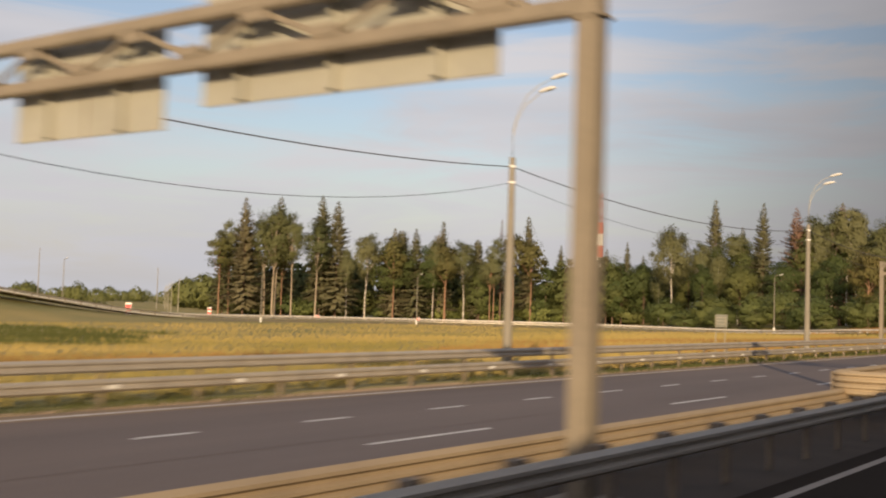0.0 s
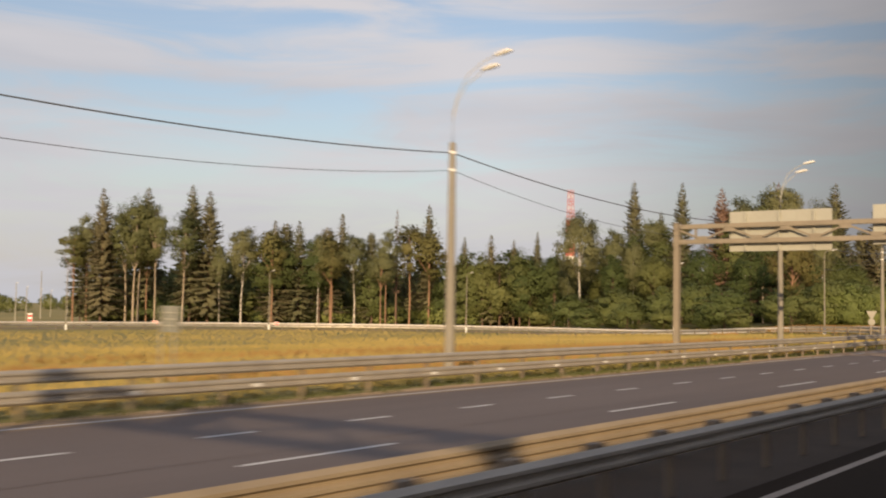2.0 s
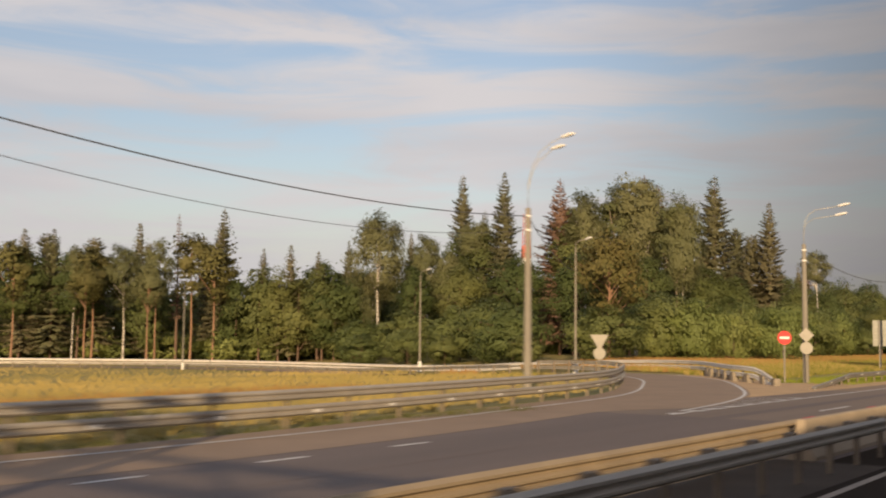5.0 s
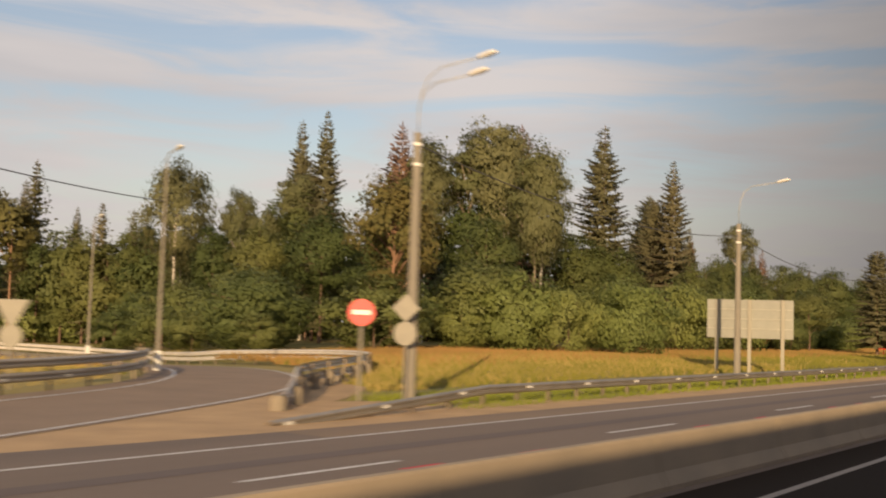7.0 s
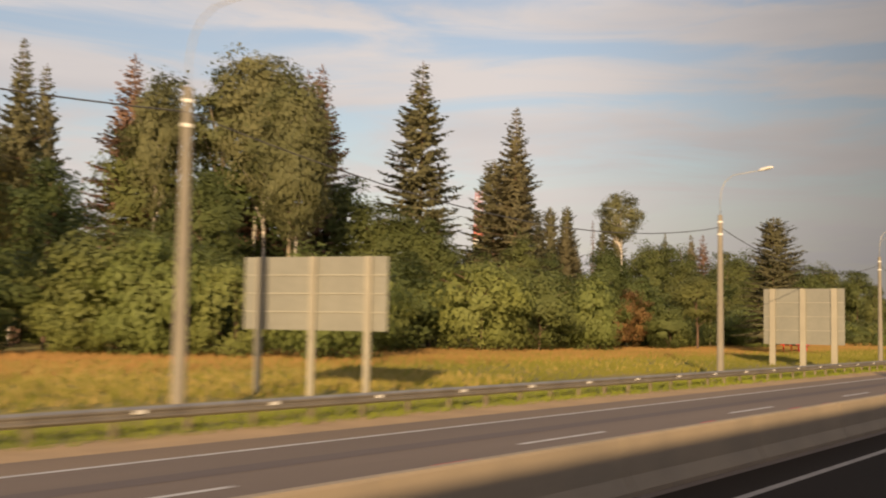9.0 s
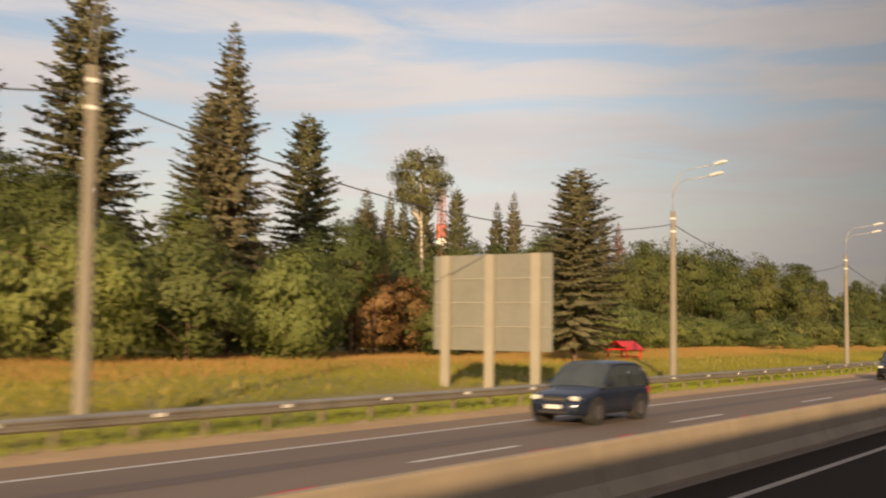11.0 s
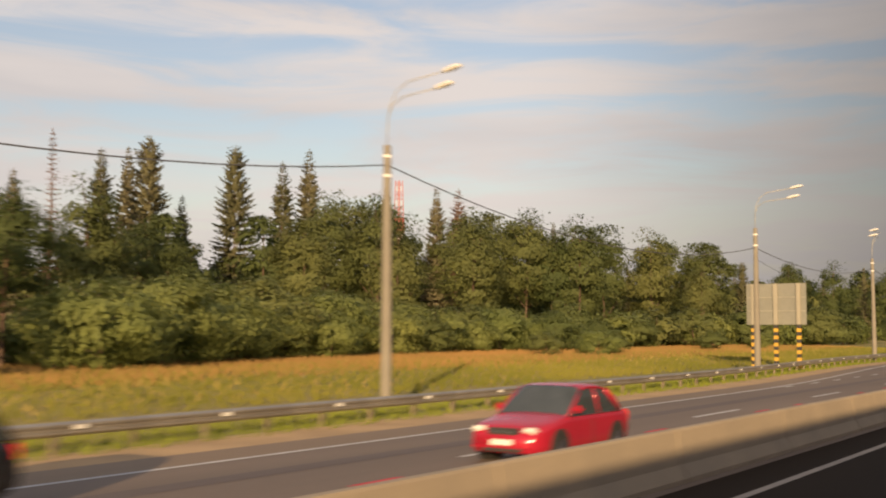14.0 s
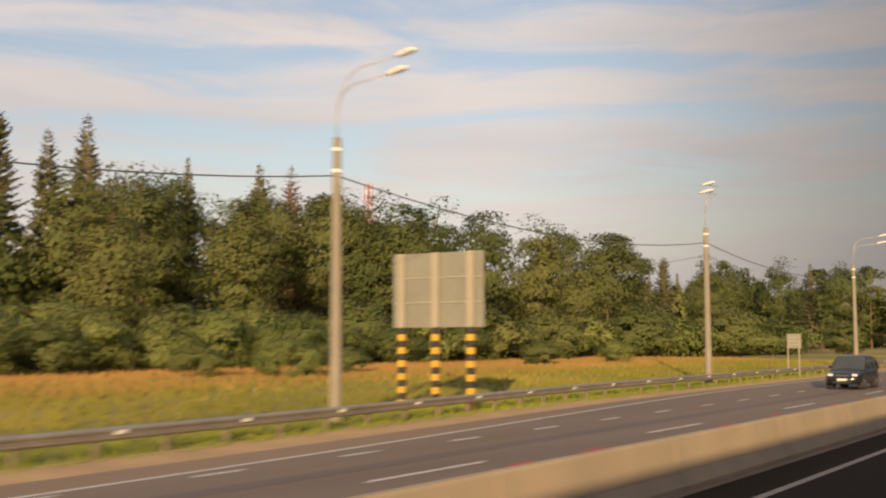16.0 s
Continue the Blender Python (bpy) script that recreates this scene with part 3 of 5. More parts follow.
def guardrail(label, path, tops, side, pitch=2.17, reflect=True, mat=STEEL, group="guardrails", post=POST, depth=0.9, start=0.0, offset=0.35, every=0.0, sink=0.12):
    """Posts with one or two pressed beams; path runs at the ground, side is where the traffic passes (left 1, right -1)."""
    root = thing("guardrail", Matrix.Identity(4), label, "guardrail", group)
    for i, top in enumerate(tops):
        part("beam", sweep("beam", w_profile(side), [p + Vector((0, 0, top - 0.155)) for p in path], mat), root)
    high = max(tops)
    for p, h in length_marks(path, pitch, start):
        off = Vector((math.cos(h), math.sin(h), 0)) * (0.075 * side)
        part("post", post, root, m=Matrix.Translation(p + off + Vector((0, 0, high - 0.04))) @ Matrix.Rotation(h, 4, "Z") @ Matrix.Diagonal((1, 1, depth, 1)))
    if reflect:
        for p, h in length_marks(path, every or pitch * 2, start + offset):
            off = Vector((math.cos(h), math.sin(h), 0)) * (-0.075 * side)
            part("reflector", REFLECTOR, root, m=Matrix.Translation(p + off + Vector((0, 0, min(tops) - sink))) @ Matrix.Rotation(h, 4, "Z"))
    return root


early_line = offset_path(21.5, -80, 122, 0, 4) + beside(RAMP, -4.0, 3, 40)
guardrail("double-beam steel guardrail with white reflectors along the dry meadow", early_line, (1.12, 0.66), -1, pitch=3.0, start=0.7, offset=1.55, every=4.07, sink=0.19, depth=1.1, mat=STEEL_PALE)
guardrail("grey steel guardrail curving round the inside of the ramp", beside(RAMP, -4.2, 41, 110), (0.75,), -1, pitch=3.2, reflect=False, mat=STEEL, depth=0.95)
OUTER_END = curve_through([(22.4, 180.6), (24.0, 183.0), (27.5, 187.2), (30.4, 192.0), (33.2, 197.0), (37.5, 203.5), (44.5, 209.6), (54.0, 213.8), (63.0, 216.8)], 3)
outer = [at(w, y, ramp_z(w, y) - 0.75 * (1 - smoothstep(180, 185, y))) for w, y in OUTER_END] + beside(RAMP, 5.2, 50, 126)
guardrail("grey double-beam guardrail round the outside of the loop ramp", outer, (1.05, 0.62), 1, pitch=3.4, reflect=True, mat=STEEL_SUNLIT, depth=1.3)
late_path = [at(19.2 + 0.07 * (y - 177), y, -0.56 * (1 - (y - 177) / 11.0)) for y in (177, 179.5, 182, 184.5, 186.5, 188)] + \
    offset_path(lambda y: 19.95 + 2.4 * smoothstep(352, 400, y), 190, 560, 0, 4)
guardrail("single-beam galvanised guardrail with white reflectors beside the gravel shoulder", late_path, (0.68,), -1, offset=0.6, depth=0.72)

# concrete blocks at the end of the outer ramp rail
for w, y, h, turn_deg in ((22.5, 180.8, 0.5, 32), (24.0, 183.1, 0.62, 34), (25.8, 185.2, 0.66, 38), (27.5, 187.2, 0.68, 36), (28.9, 189.4, 0.7, 32), (30.3, 191.9, 0.7, 34), (32.0, 194.6, 0.7, 38), (33.2, 197.0, 0.7, 34), (34.7, 199.8, 0.7, 34)):
    b = thing("concrete_block", along(w, y, ramp_z(w, y) - 0.08, turn_deg), "weathered concrete block on the sandy verge of the ramp", "concrete block", "concrete blocks by the ramp")
    part("block", box("block", 0.42, 0.9, h, BLOCK, 0.06, (0, 0, h / 2)), b)

# median with two steel barriers up to the concrete one
median = part("median_strip", strip("median_strip", 9.2, 8.3, steps(-60, 138, 6), 0.006, GRAVEL))
tagged(median, "dry sandy median strip between two steel barriers", "median", kind="structure")
# darker strip painted where shade lies under the near barrier
median_soil = part("median_soil", strip("median_soil", 8.3, 5.9, steps(-60, 138, 6), 0.006, SHADED_MEDIAN))
tagged(median_soil, "median ground under the near barrier, coloured dark for shade", "median", kind="structure")
near_med = offset_path(6.45, -60, 140, 0, 4)
near_rail = guardrail("dull grey steel barrier at the near side of the median", near_med, (0.9,), -1, pitch=2.0, reflect=False, mat=STEEL_PALE, post=POST_GREY, depth=0.95)
# dark blocks added to give the row of dark marks behind the beam
REAR_BLOCK = box("spacer", 0.2, 0.3, 0.24, STEEL_DARK, 0.02)
for p, h in length_marks(near_med, 2.0, 0.0):
    part("spacer", REAR_BLOCK, near_rail, "dark block added behind the beam", Matrix.Translation(p + Vector((-0.22, 0, 0.8))) @ Matrix.Rotation(h, 4, "Z"))
far_med = offset_path(8.3, -60, 140, 0, 4)
guardrail("dusty steel barrier at the far side of the median", far_med, (0.8, 0.52), -1, pitch=2.0, reflect=False, mat=STEEL_DUSTY, depth=0.8)


def median_shield(y0, y1):
    """Extra beams that box in a gantry leg in the median."""
    for w, s in ((6.98, 1), (8.58, -1)):
        guardrail("dusty double steel beam shielding the gantry leg", offset_path(w, y0, y1, 0, 3), (1.25, 0.93), s, pitch=2.0, reflect=False, mat=STEEL_DUSTY, depth=1.22)
    nose = thing("guardrail_end", along(7.78, y0, 0.0), "dusty curved steel end piece joining two beams", "guardrail end")
    for z in (1.095, 0.775):
        part("end_plate", sweep("end_plate", w_profile(1), [Vector((0.8 * math.cos(a_), -0.35 * math.sin(a_), z)) for a_ in [math.pi * k / 10 for k in range(11)]], STEEL_DUSTY), nose)
    part("end_post", POST, nose, m=pose(0, -0.26, 1.2) @ Matrix.Diagonal((1, 1, 1.2, 1)))


median_shield(33.0, 40.3)
median_shield(97.1, 105.2)

# concrete barrier in the median
jersey = [(-0.3, 0.0), (-0.3, 0.08), (-0.17, 0.3), (-0.09, 0.86), (-0.07, 0.9), (0.07, 0.9), (0.09, 0.86), (0.17, 0.3), (0.3, 0.08), (0.3, 0.0)]
JERSEY = sweep("barrier_block", jersey, [(0, -2.98, 0), (0, -2.93, 0), (0, 2.93, 0), (0, 2.98, 0)], CONCRETE)
barrier = thing("concrete_barrier", Matrix.Identity(4), "sand-coloured concrete median barrier of joined blocks", "barrier")
for i in range(70):
    y = 141 + 6 * i
    part("barrier_block", JERSEY, barrier, m=along(7.72, y, 0.0))

# plain unseen wall added to cast the bus's shade; it also closes that side
wall = thing("shade_wall", Matrix.Identity(4), "plain grey unseen wall added to shade the near carriageway", "wall", kind="structure")
PANEL = box("panel", 0.16, 5.98, 6.9, SHADE_PANEL, 0.02, (0, 0, 3.45))
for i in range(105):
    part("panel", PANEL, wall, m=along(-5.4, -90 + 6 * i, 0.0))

# ---- street lamps, wires ----
def tube(name, path, r, mat, n=8):
    return sweep(name, ring(r, n), path, mat, smooth=True)


def lamp_head_mesh():
    bm = bmesh.new()
    bmesh.ops.create_uvsphere(bm, u_segments=14, v_segments=8, radius=1)
    for v in bm.verts:
        v.co.x *= 0.46
        v.co.y *= 0.17
        v.co.z *= 0.12 if v.co.z > 0 else 0.07
        v.co.y *= 1 - 0.3 * (v.co.x < 0)
    return done("lamp_head", bm, LAMP_GLASS, True)


LAMP_HEAD = lamp_head_mesh()
CONCRETE_POLE = cone("pole", 0.21, 0.13, 9.3, POLE, 14)
STEEL_POLE = cone("pole", 0.11, 0.055, 10.0, POLE, 10)
COLLAR = cone("collar", 0.16, 0.16, 0.1, WHITE, 14)
BRACKETS = {}


def bracket(rise, reach, y_side):
    """A tube that rises from the pole's top and bends out over the road (to +x)."""
    key = (rise, reach, y_side)
    if key not in BRACKETS:
        pts = [Vector((0, 0, 0)), Vector((0, 0, rise * 0.35)), Vector((0.05, y_side * 0.3, rise * 0.6)), Vector((0.25, y_side * 0.6, rise * 0.8)),
               Vector((0.7, y_side * 0.85, rise * 0.93)), Vector((reach, y_side, rise))]
        BRACKETS[key] = tube("bracket", pts, 0.024, BRACKET)
    return BRACKETS[key]


def street_lamp(w, y, single=False):
    root = thing("street_lamp", along(w, y, ground_z(w, y) - 0.1), "concrete street lamp with one head on a bent arm" if single else "concrete street lamp with two heads on bent arms", "street lamp", "street lamps")
    part("pole", CONCRETE_POLE, root)
    arms = (((3.05, 0.8, 0.9), (3.65, 1.2, 1.2)) if y < 170 else ((1.85, 2.1, -0.05), (2.5, 2.2, 0.3)))
    if 400 < y < 420:
        arms = ((2.1, 0.1, -0.1), (2.6, 0.1, 0.25))
    for rise, reach, side in arms[1:] if single else arms:
        arm = part("bracket", bracket(rise, reach, side), root, m=pose(0, 0, 9.25))
        part("lamp_head", LAMP_HEAD, arm, m=pose(reach + (0.35 if reach > 0.5 else 0.05), side, rise + 0.06, 0, -10, 0))
    for z in (8.85, 8.15):
        part("collar", COLLAR, root, m=pose(0, 0, z))
    return root


LAMPS = [(25.8, 5.5), (25.8, 44.1), (25.1, 83.0), (24.8, 121.2), (27.8, 160.0), (22.6, 187.2), (23.6, 221.0), (23.0, 260.2), (23.4, 298.8), (23.7, 336.6), (22.8, 374.8),
         (23.1, 409.6), (23.5, 449), (23.6, 487)]
for w, y in LAMPS:
    street_lamp(w, y, 200 < y < 270)


def wire(p, q, sag, r):
    pts = []
    for i in range(19):
        t = i / 18
        v = p.lerp(q, t)
        v.z -= sag * 4 * t * (1 - t)
        pts.append(v)
    ob = part("cable", sweep("cable", ring(r, 5), pts, WIRE))
    tagged(ob, "black overhead cable hanging between the lamp poles", "cable", "overhead cables")




def hook(y):
    """Height at which the upper cable is tied to the pole."""
    return 8.9 if y < 215 else 8.05 if 370 < y < 380 else 8.4 if y > 380 else 8.6


for (w0, y0), (w1, y1) in zip(LAMPS, LAMPS[1:]):
    for drop, sag, r in ((0.0, 0.9 if y0 < 200 or y0 > 370 else 1.5, 0.024), (0.7, 2.1 if y0 < 10 else 1.3, 0.012)):
        if y0 == 160.0 or (r < 0.02 and 186 < y0 < 370):
            continue
        wire(at(w0, y0, ground_z(w0, y0) - 0.1 + hook(y0) - drop), at(w1, y1, ground_z(w1, y1) - 0.1 + hook(y1) - drop), sag, r)


wire(at(27.8, 160.0, 8.7), at(43.4, 194.0, 8.4), 0.6, 0.026)


def ramp_lamp(w, y, h=10.6):
    z = ground_z(w, y)
    m = along(w, y, z - 0.1)
    root = thing("ramp_lamp", m @ Matrix.Rotation(radians(-20), 4, "Z") @ Matrix.Diagonal((1, 1, h / 10.6, 1)), "slim grey lamp post with one short arm beside the ramp", "street lamp", "ramp lamps")
    part("pole", STEEL_POLE, root)
    arm = part("bracket", RAMP_ARM, root, m=pose(0, 0, 9.95))
    part("lamp_head", LAMP_HEAD, arm, m=pose(1.55, 0, 0.62, 0, -10, 0))
    part("base_box", BASE_BOX, root)
    return root


RAMP_ARM = tube("bracket", [Vector((0, 0, 0)), Vector((0.05, 0, 0.3)), Vector((0.3, 0, 0.5)), Vector((1.2, 0, 0.6))], 0.04, POLE)
BASE_BOX = box("base_box", 0.3, 0.3, 1.1, WHITE, 0.02, (0, 0, 0.55))
for w, y in ((43.4, 194.0), (72.0, 211.5), (114.7, 215.8), (145.9, 196.4), (158.1, 161.2), (176, 128), (186, 92), (196, 55), (206, 20), (216, -15)):
    ramp_lamp(w, y, 11.2)


# ---- gantries ----
def gantry(y, w_far, w_near, panels, top=8.05, label="", fronts=(), rise=0.0):
    """Two square legs, two chords with a zigzag between, and sign boards seen from behind; the near leg may rise above the chords."""
    root = thing("sign_gantry", along(0, y), label, "sign gantry", "sign gantries")
    for w, high in ((w_far, top), (w_near, top + rise)):
        leg = part("leg", box("leg", 0.34, 0.34, high + 0.1, GANTRY, 0.04, (0, 0, high / 2)), root, m=pose(-w, 0, 0))
        part("base_plate", box("base_plate", 0.8, 0.8, 0.12, GANTRY, 0.02, (0, 0, 0.06)), leg)
        part("cap", box("cap", 0.4, 0.4, 0.06, GANTRY, 0.01, (0, 0, high + 0.08)), leg)
    span = abs(w_far - w_near)
    mid = -(w_far + w_near) / 2
    for z, d in ((top - 0.13, 0.26), (top - 1.0, 0.26)):
        part("chord", box("chord", span, 0.26, d, GANTRY, 0.03, (mid, 0, z)), root)
    n = int(span / 1.5)
    x0 = -max(w_far, w_near)
    for i in range(n):
        a_ = Vector((x0 + span * i / n, 0, top - (0.9 if i % 2 else 0.25)))
        b_ = Vector((x0 + span * (i + 1) / n, 0, top - (0.25 if i % 2 else 0.9)))
        d = (b_ - a_)
        brace = box("brace", d.length, 0.1, 0.1, GANTRY, 0.015)
        part("brace", brace, root, m=Matrix.Translation((a_ + b_) / 2) @ Matrix.Rotation(-math.atan2(d.z, d.x), 4, "Y"))
        part("gusset", box("gusset", 0.62, 0.03, 0.2, GANTRY, 0.01, (b_.x, -0.145, top - (0.36 if i % 2 else 0.8))), root)
    for x in (x0 + span * 0.06, x0 + span * 0.94):
        part("end_strut", box("end_strut", 0.12, 0.12, 0.66, GANTRY, 0.015, (x, 0, top - 0.565)), root)
    for w in (w_far, w_near):
        for z in (top - 0.13, top - 1.0):
            part("flange", box("flange", 0.46, 0.4, 0.05, GANTRY, 0.01, (-w, 0, z - 0.16)), root)
    for p0, p1, z0, z1 in fronts:
        face = part("sign_face", box("sign_face", abs(p1 - p0), 0.05, z1 - z0, BLUE, 0.01, (-(p0 + p1) / 2, -0.3, (z0 + z1) / 2)), root, "blue sign face")
        for z in (z0 + 0.07, z1 - 0.07):
            part("white_border", box("white_border", abs(p1 - p0) - 0.1, 0.02, 0.04, WHITE, 0.004, (-(p0 + p1) / 2, -0.33, z)), face, "white border line")
        for x in (p0, p1):
            part("white_border", box("white_border", 0.04, 0.02, z1 - z0 - 0.1, WHITE, 0.004, (-x + math.copysign(0.07, x - p0 - 0.01), -0.33, (z0 + z1) / 2)), face, "white border line")
    for p0, p1, z0, z1 in panels:
        c = -(p0 + p1) / 2
        board = part("sign_board", box("sign_board", abs(p1 - p0), 0.05, z1 - z0, BOARD_BACK, 0.01, (c, 0.42, (z0 + z1) / 2)), root, "pale sign board seen from its bare back")
        k = max(2, int(abs(p1 - p0) / 1.9))
        for i in range(k):
            x = -max(p0, p1) + abs(p1 - p0) * (i + 0.5) / k
            part("hanger", box("hanger", 0.12, 0.14, z1 - z0 - 0.1, BOARD_BACK, 0.01, (x, 0.32, (z0 + z1) / 2)), board)
            for z in (top - 0.13, top - 1.0):
                part("clamp", box("clamp", 0.5, 0.12, 0.16, GANTRY, 0.02, (x, 0.2, z)), board)
        part("seam", box("seam", 0.03, 0.02, z1 - z0 - 0.04, GANTRY, 0, (c, 0.392, (z0 + z1) / 2)), board)
    return root


SIGNS = ((23.1, 17.4, 6.05, 8.3), (15.3, 9.2, 6.3, 8.4))
FIRST_SIGNS = ((20.9, 16.3, 5.72, 7.6), (15.25, 8.9, 6.05, 8.05))
gantry(107.1, 26.1, 7.02, SIGNS, 7.62, label="beige steel gantry, sign boards seen from behind, over far carriageway", rise=0.4)
gantry(16.45, 26.1, 7.15, FIRST_SIGNS, 7.75, label="beige steel gantry, sign boards seen from behind, over far carriageway")
gantry(36.3, 7.08, -4.9, (), 8.0, label="beige steel gantry with a blue sign over the near carriageway", fronts=((4.1, 2.95, 7.12, 8.6),))
gantry(99.2, 7.0, -4.9, (), 8.05, label="beige steel gantry with a blue sign over the near carriageway", fronts=((4.15, 2.95, 7.15, 8.6),))


# ---- boards and signs ----
def billboard(w0, w1, y, z0, z1, posts, label, striped=False, skew=0.0, thick=0.3):
    """A large road sign seen from behind on posts, with horizontal rails."""
    c = (w0 + w1) / 2
    g = ground_z(c, y)
    root = thing("road_sign_board", along(c, y, 0, skew), label, "road sign", "large sign boards")
    width = abs(w0 - w1)
    board = part("board", box("board", width, 0.04, z1 - z0, BOARD_BACK_GREY, 0.008, (0, 0, (z0 + z1) / 2)), root)
    n = 3 if striped else 4
    for i in range(1, n):
        z = z0 + (z1 - z0) * i / n
        part("rail", box("rail", width - 0.1, 0.03, 0.04, BOARD_BACK, 0.008, (0, -0.05, z)), board)
    for k in range(posts):
        x = -width / 2 + width * (0.12 + 0.76 * k / (posts - 1))
        post = part("post", box("post", 0.3 if striped else thick, 0.14 if thick > 0.1 else thick, z1 - z0 + (0 if striped else z0 + 0.3 - g), PALE_POST, 0.012,
                                (x, -0.14, (z1 + (z0 if striped else g - 0.3)) / 2)), root)
        if striped:
            h, i = z0, 0
            while h > g - 0.2:
                part("band", box("band", 0.3, 0.15, 0.24, YELLOW if i % 2 else BLACK, 0.008, (x, -0.14, h - 0.13)), post, "yellow band" if i % 2 else "black band")
                h -= 0.25
                i += 1
    return root


billboard(28.4, 22.85, 228.8, 2.4, 4.95, 3, "large grey sign board seen from behind on three grassy posts", skew=14, thick=0.22)
billboard(28.2, 22.2, 283.0, 1.75, 5.9, 3, "tall pale-grey sign board seen from behind by the guardrail", thick=0.44)
billboard(25.8, 21.65, 382.0, 3.1, 5.95, 3, "grey sign board seen from behind on yellow-black banded posts", striped=True)
billboard(22.9, 21.9, 425.0, 2.0, 3.0, 2, "small pale sign seen from behind on two thin posts", thick=0.07)
billboard(26.75, 25.95, 70.0, 1.75, 2.55, 2, "small pale sign seen from behind in the meadow", thick=0.05)
SIGN_POST = cone("post", 0.045, 0.045, 2.9, POLE, 10)


def no_entry(w, y):
    root = thing("no_entry_sign", along(w, y, ground_z(w, y), 33), "round red no-entry sign with white bar on a grey post", "road sign")
    part("post", cone("post", 0.06, 0.06, 3.25, POLE, 10), root)
    face = part("plate", disc("plate", 0.45, 0.03, RED), root, m=pose(0, -0.08, 2.95))
    part("white_bar", box("white_bar", 0.62, 0.02, 0.15, WHITE, 0.004), face, "white bar", m=pose(0, -0.02, 0))


no_entry(23.5, 185.6)


def sign_backs(w, y, kinds, label, turn_deg=0.0):
    """Small plates seen from behind on one post."""
    root = thing("road_sign", along(w, y, ground_z(w, y), turn_deg), label, "road sign")
    part("post", SIGN_POST, root)
    for kind, z in kinds:
        if kind == "round":
            me = disc("plate", 0.4, 0.03, SIGN_GREY)
        elif kind == "diamond":
            me = box("plate", 0.68, 0.03, 0.68, SIGN_GREY, 0.01)
        else:
            bm = bmesh.new()
            vs = [bm.verts.new((x, d, z_)) for d in (-0.015, 0.015) for x, z_ in ((-0.6, 0.45), (0.6, 0.45), (0.12, -0.45), (-0.12, -0.45))]
            bm.faces.new(vs[0:4][::-1])
            bm.faces.new(vs[4:8])
            for i in range(4):
                bm.faces.new((vs[i], vs[(i + 1) % 4], vs[4 + (i + 1) % 4], vs[4 + i]))
            bmesh.ops.recalc_face_normals(bm, faces=bm.faces[:])
            me = done("plate", bm, SIGN_GREY)
        part("plate", me, root, m=pose(0, -0.07, z, 0, 45 if kind == "diamond" else 0, 0))
    return root


sign_backs(22.35, 186.55, (("diamond", 3.15), ("round", 2.3)), "grey diamond and round sign plates seen from behind", 22)
sign_backs(33.8, 179.4, (("yield", 2.75), ("round", 1.95)), "pale yield and round sign plates seen from behind", 32)


def work_panel(y):
    """A narrow red and white striped marker plate clamped on top of the concrete barrier."""
    root = thing("marker_plate", along(7.72, y, 0.83), "red-and-white striped marker plate standing on the concrete barrier", "traffic marker", "barrier markers")
    part("clamp", box("clamp", 0.14, 0.1, 0.18, STEEL_DARK, 0.01, (0, 0, 0.08)), root, "steel clamp")
    plate = part("plate", box("plate", 0.5, 0.02, 0.56, WHITE, 0.015, (0, 0, 0.42)), root)
    for i in range(4):
        verts, faces = [], []
        for k in range(13):
            x = -0.245 + 0.49 * k / 12
            lo, hi = (min(0.69, max(0.15, 0.12 + 0.25 * i - 0.7 * x + e_)) for e_ in (-0.075, 0.075))
            verts += [(x, d, v) for d in (-0.014, 0.014) for v in (lo, hi)]
        for k in range(12):
            a_, b_ = 4 * k, 4 * k + 4
            faces += [(a_, b_, b_ + 1, a_ + 1), (a_ + 2, a_ + 3, b_ + 3, b_ + 2), (a_ + 1, b_ + 1, b_ + 3, a_ + 3), (a_, a_ + 2, b_ + 2, b_)]
        part("stripe", mesh_of("stripe", verts, faces, ORANGE_RED), plate, "orange-red stripe")


for y in (160.8, 195.6, 309.6, 348.0):
    work_panel(y)

# small red shelter in the grass
def shelter(w, y):
    root = thing("garden_shelter", along(w, y, ground_z(w, y) - 0.1, -8), "small bright-red gabled wooden shelter in the tall grass", "shelter")
    for sx in (-1, 1):
        for sy in (-1, 1):
            part("post", box("post", 0.12, 0.12, 1.0, RED, 0.01, (sx * 0.9, sy * 1.0, 0.5)), root)
        part("roof", box("roof", 1.35, 2.7, 0.06, RED, 0.01), root, m=pose(sx * 0.6, 0, 1.32, 0, sx * 33, 0))
    for sy in (-1, 1):
        part("gable_beam", box("gable_beam", 2.0, 0.08, 0.12, RED, 0.01, (0, sy * 1.05, 1.0)), root)
    part("bench", box("bench", 0.5, 2.0, 0.06, RED, 0.01, (0.5, 0, 0.45)), root)


shelter(38.9, 326.0)

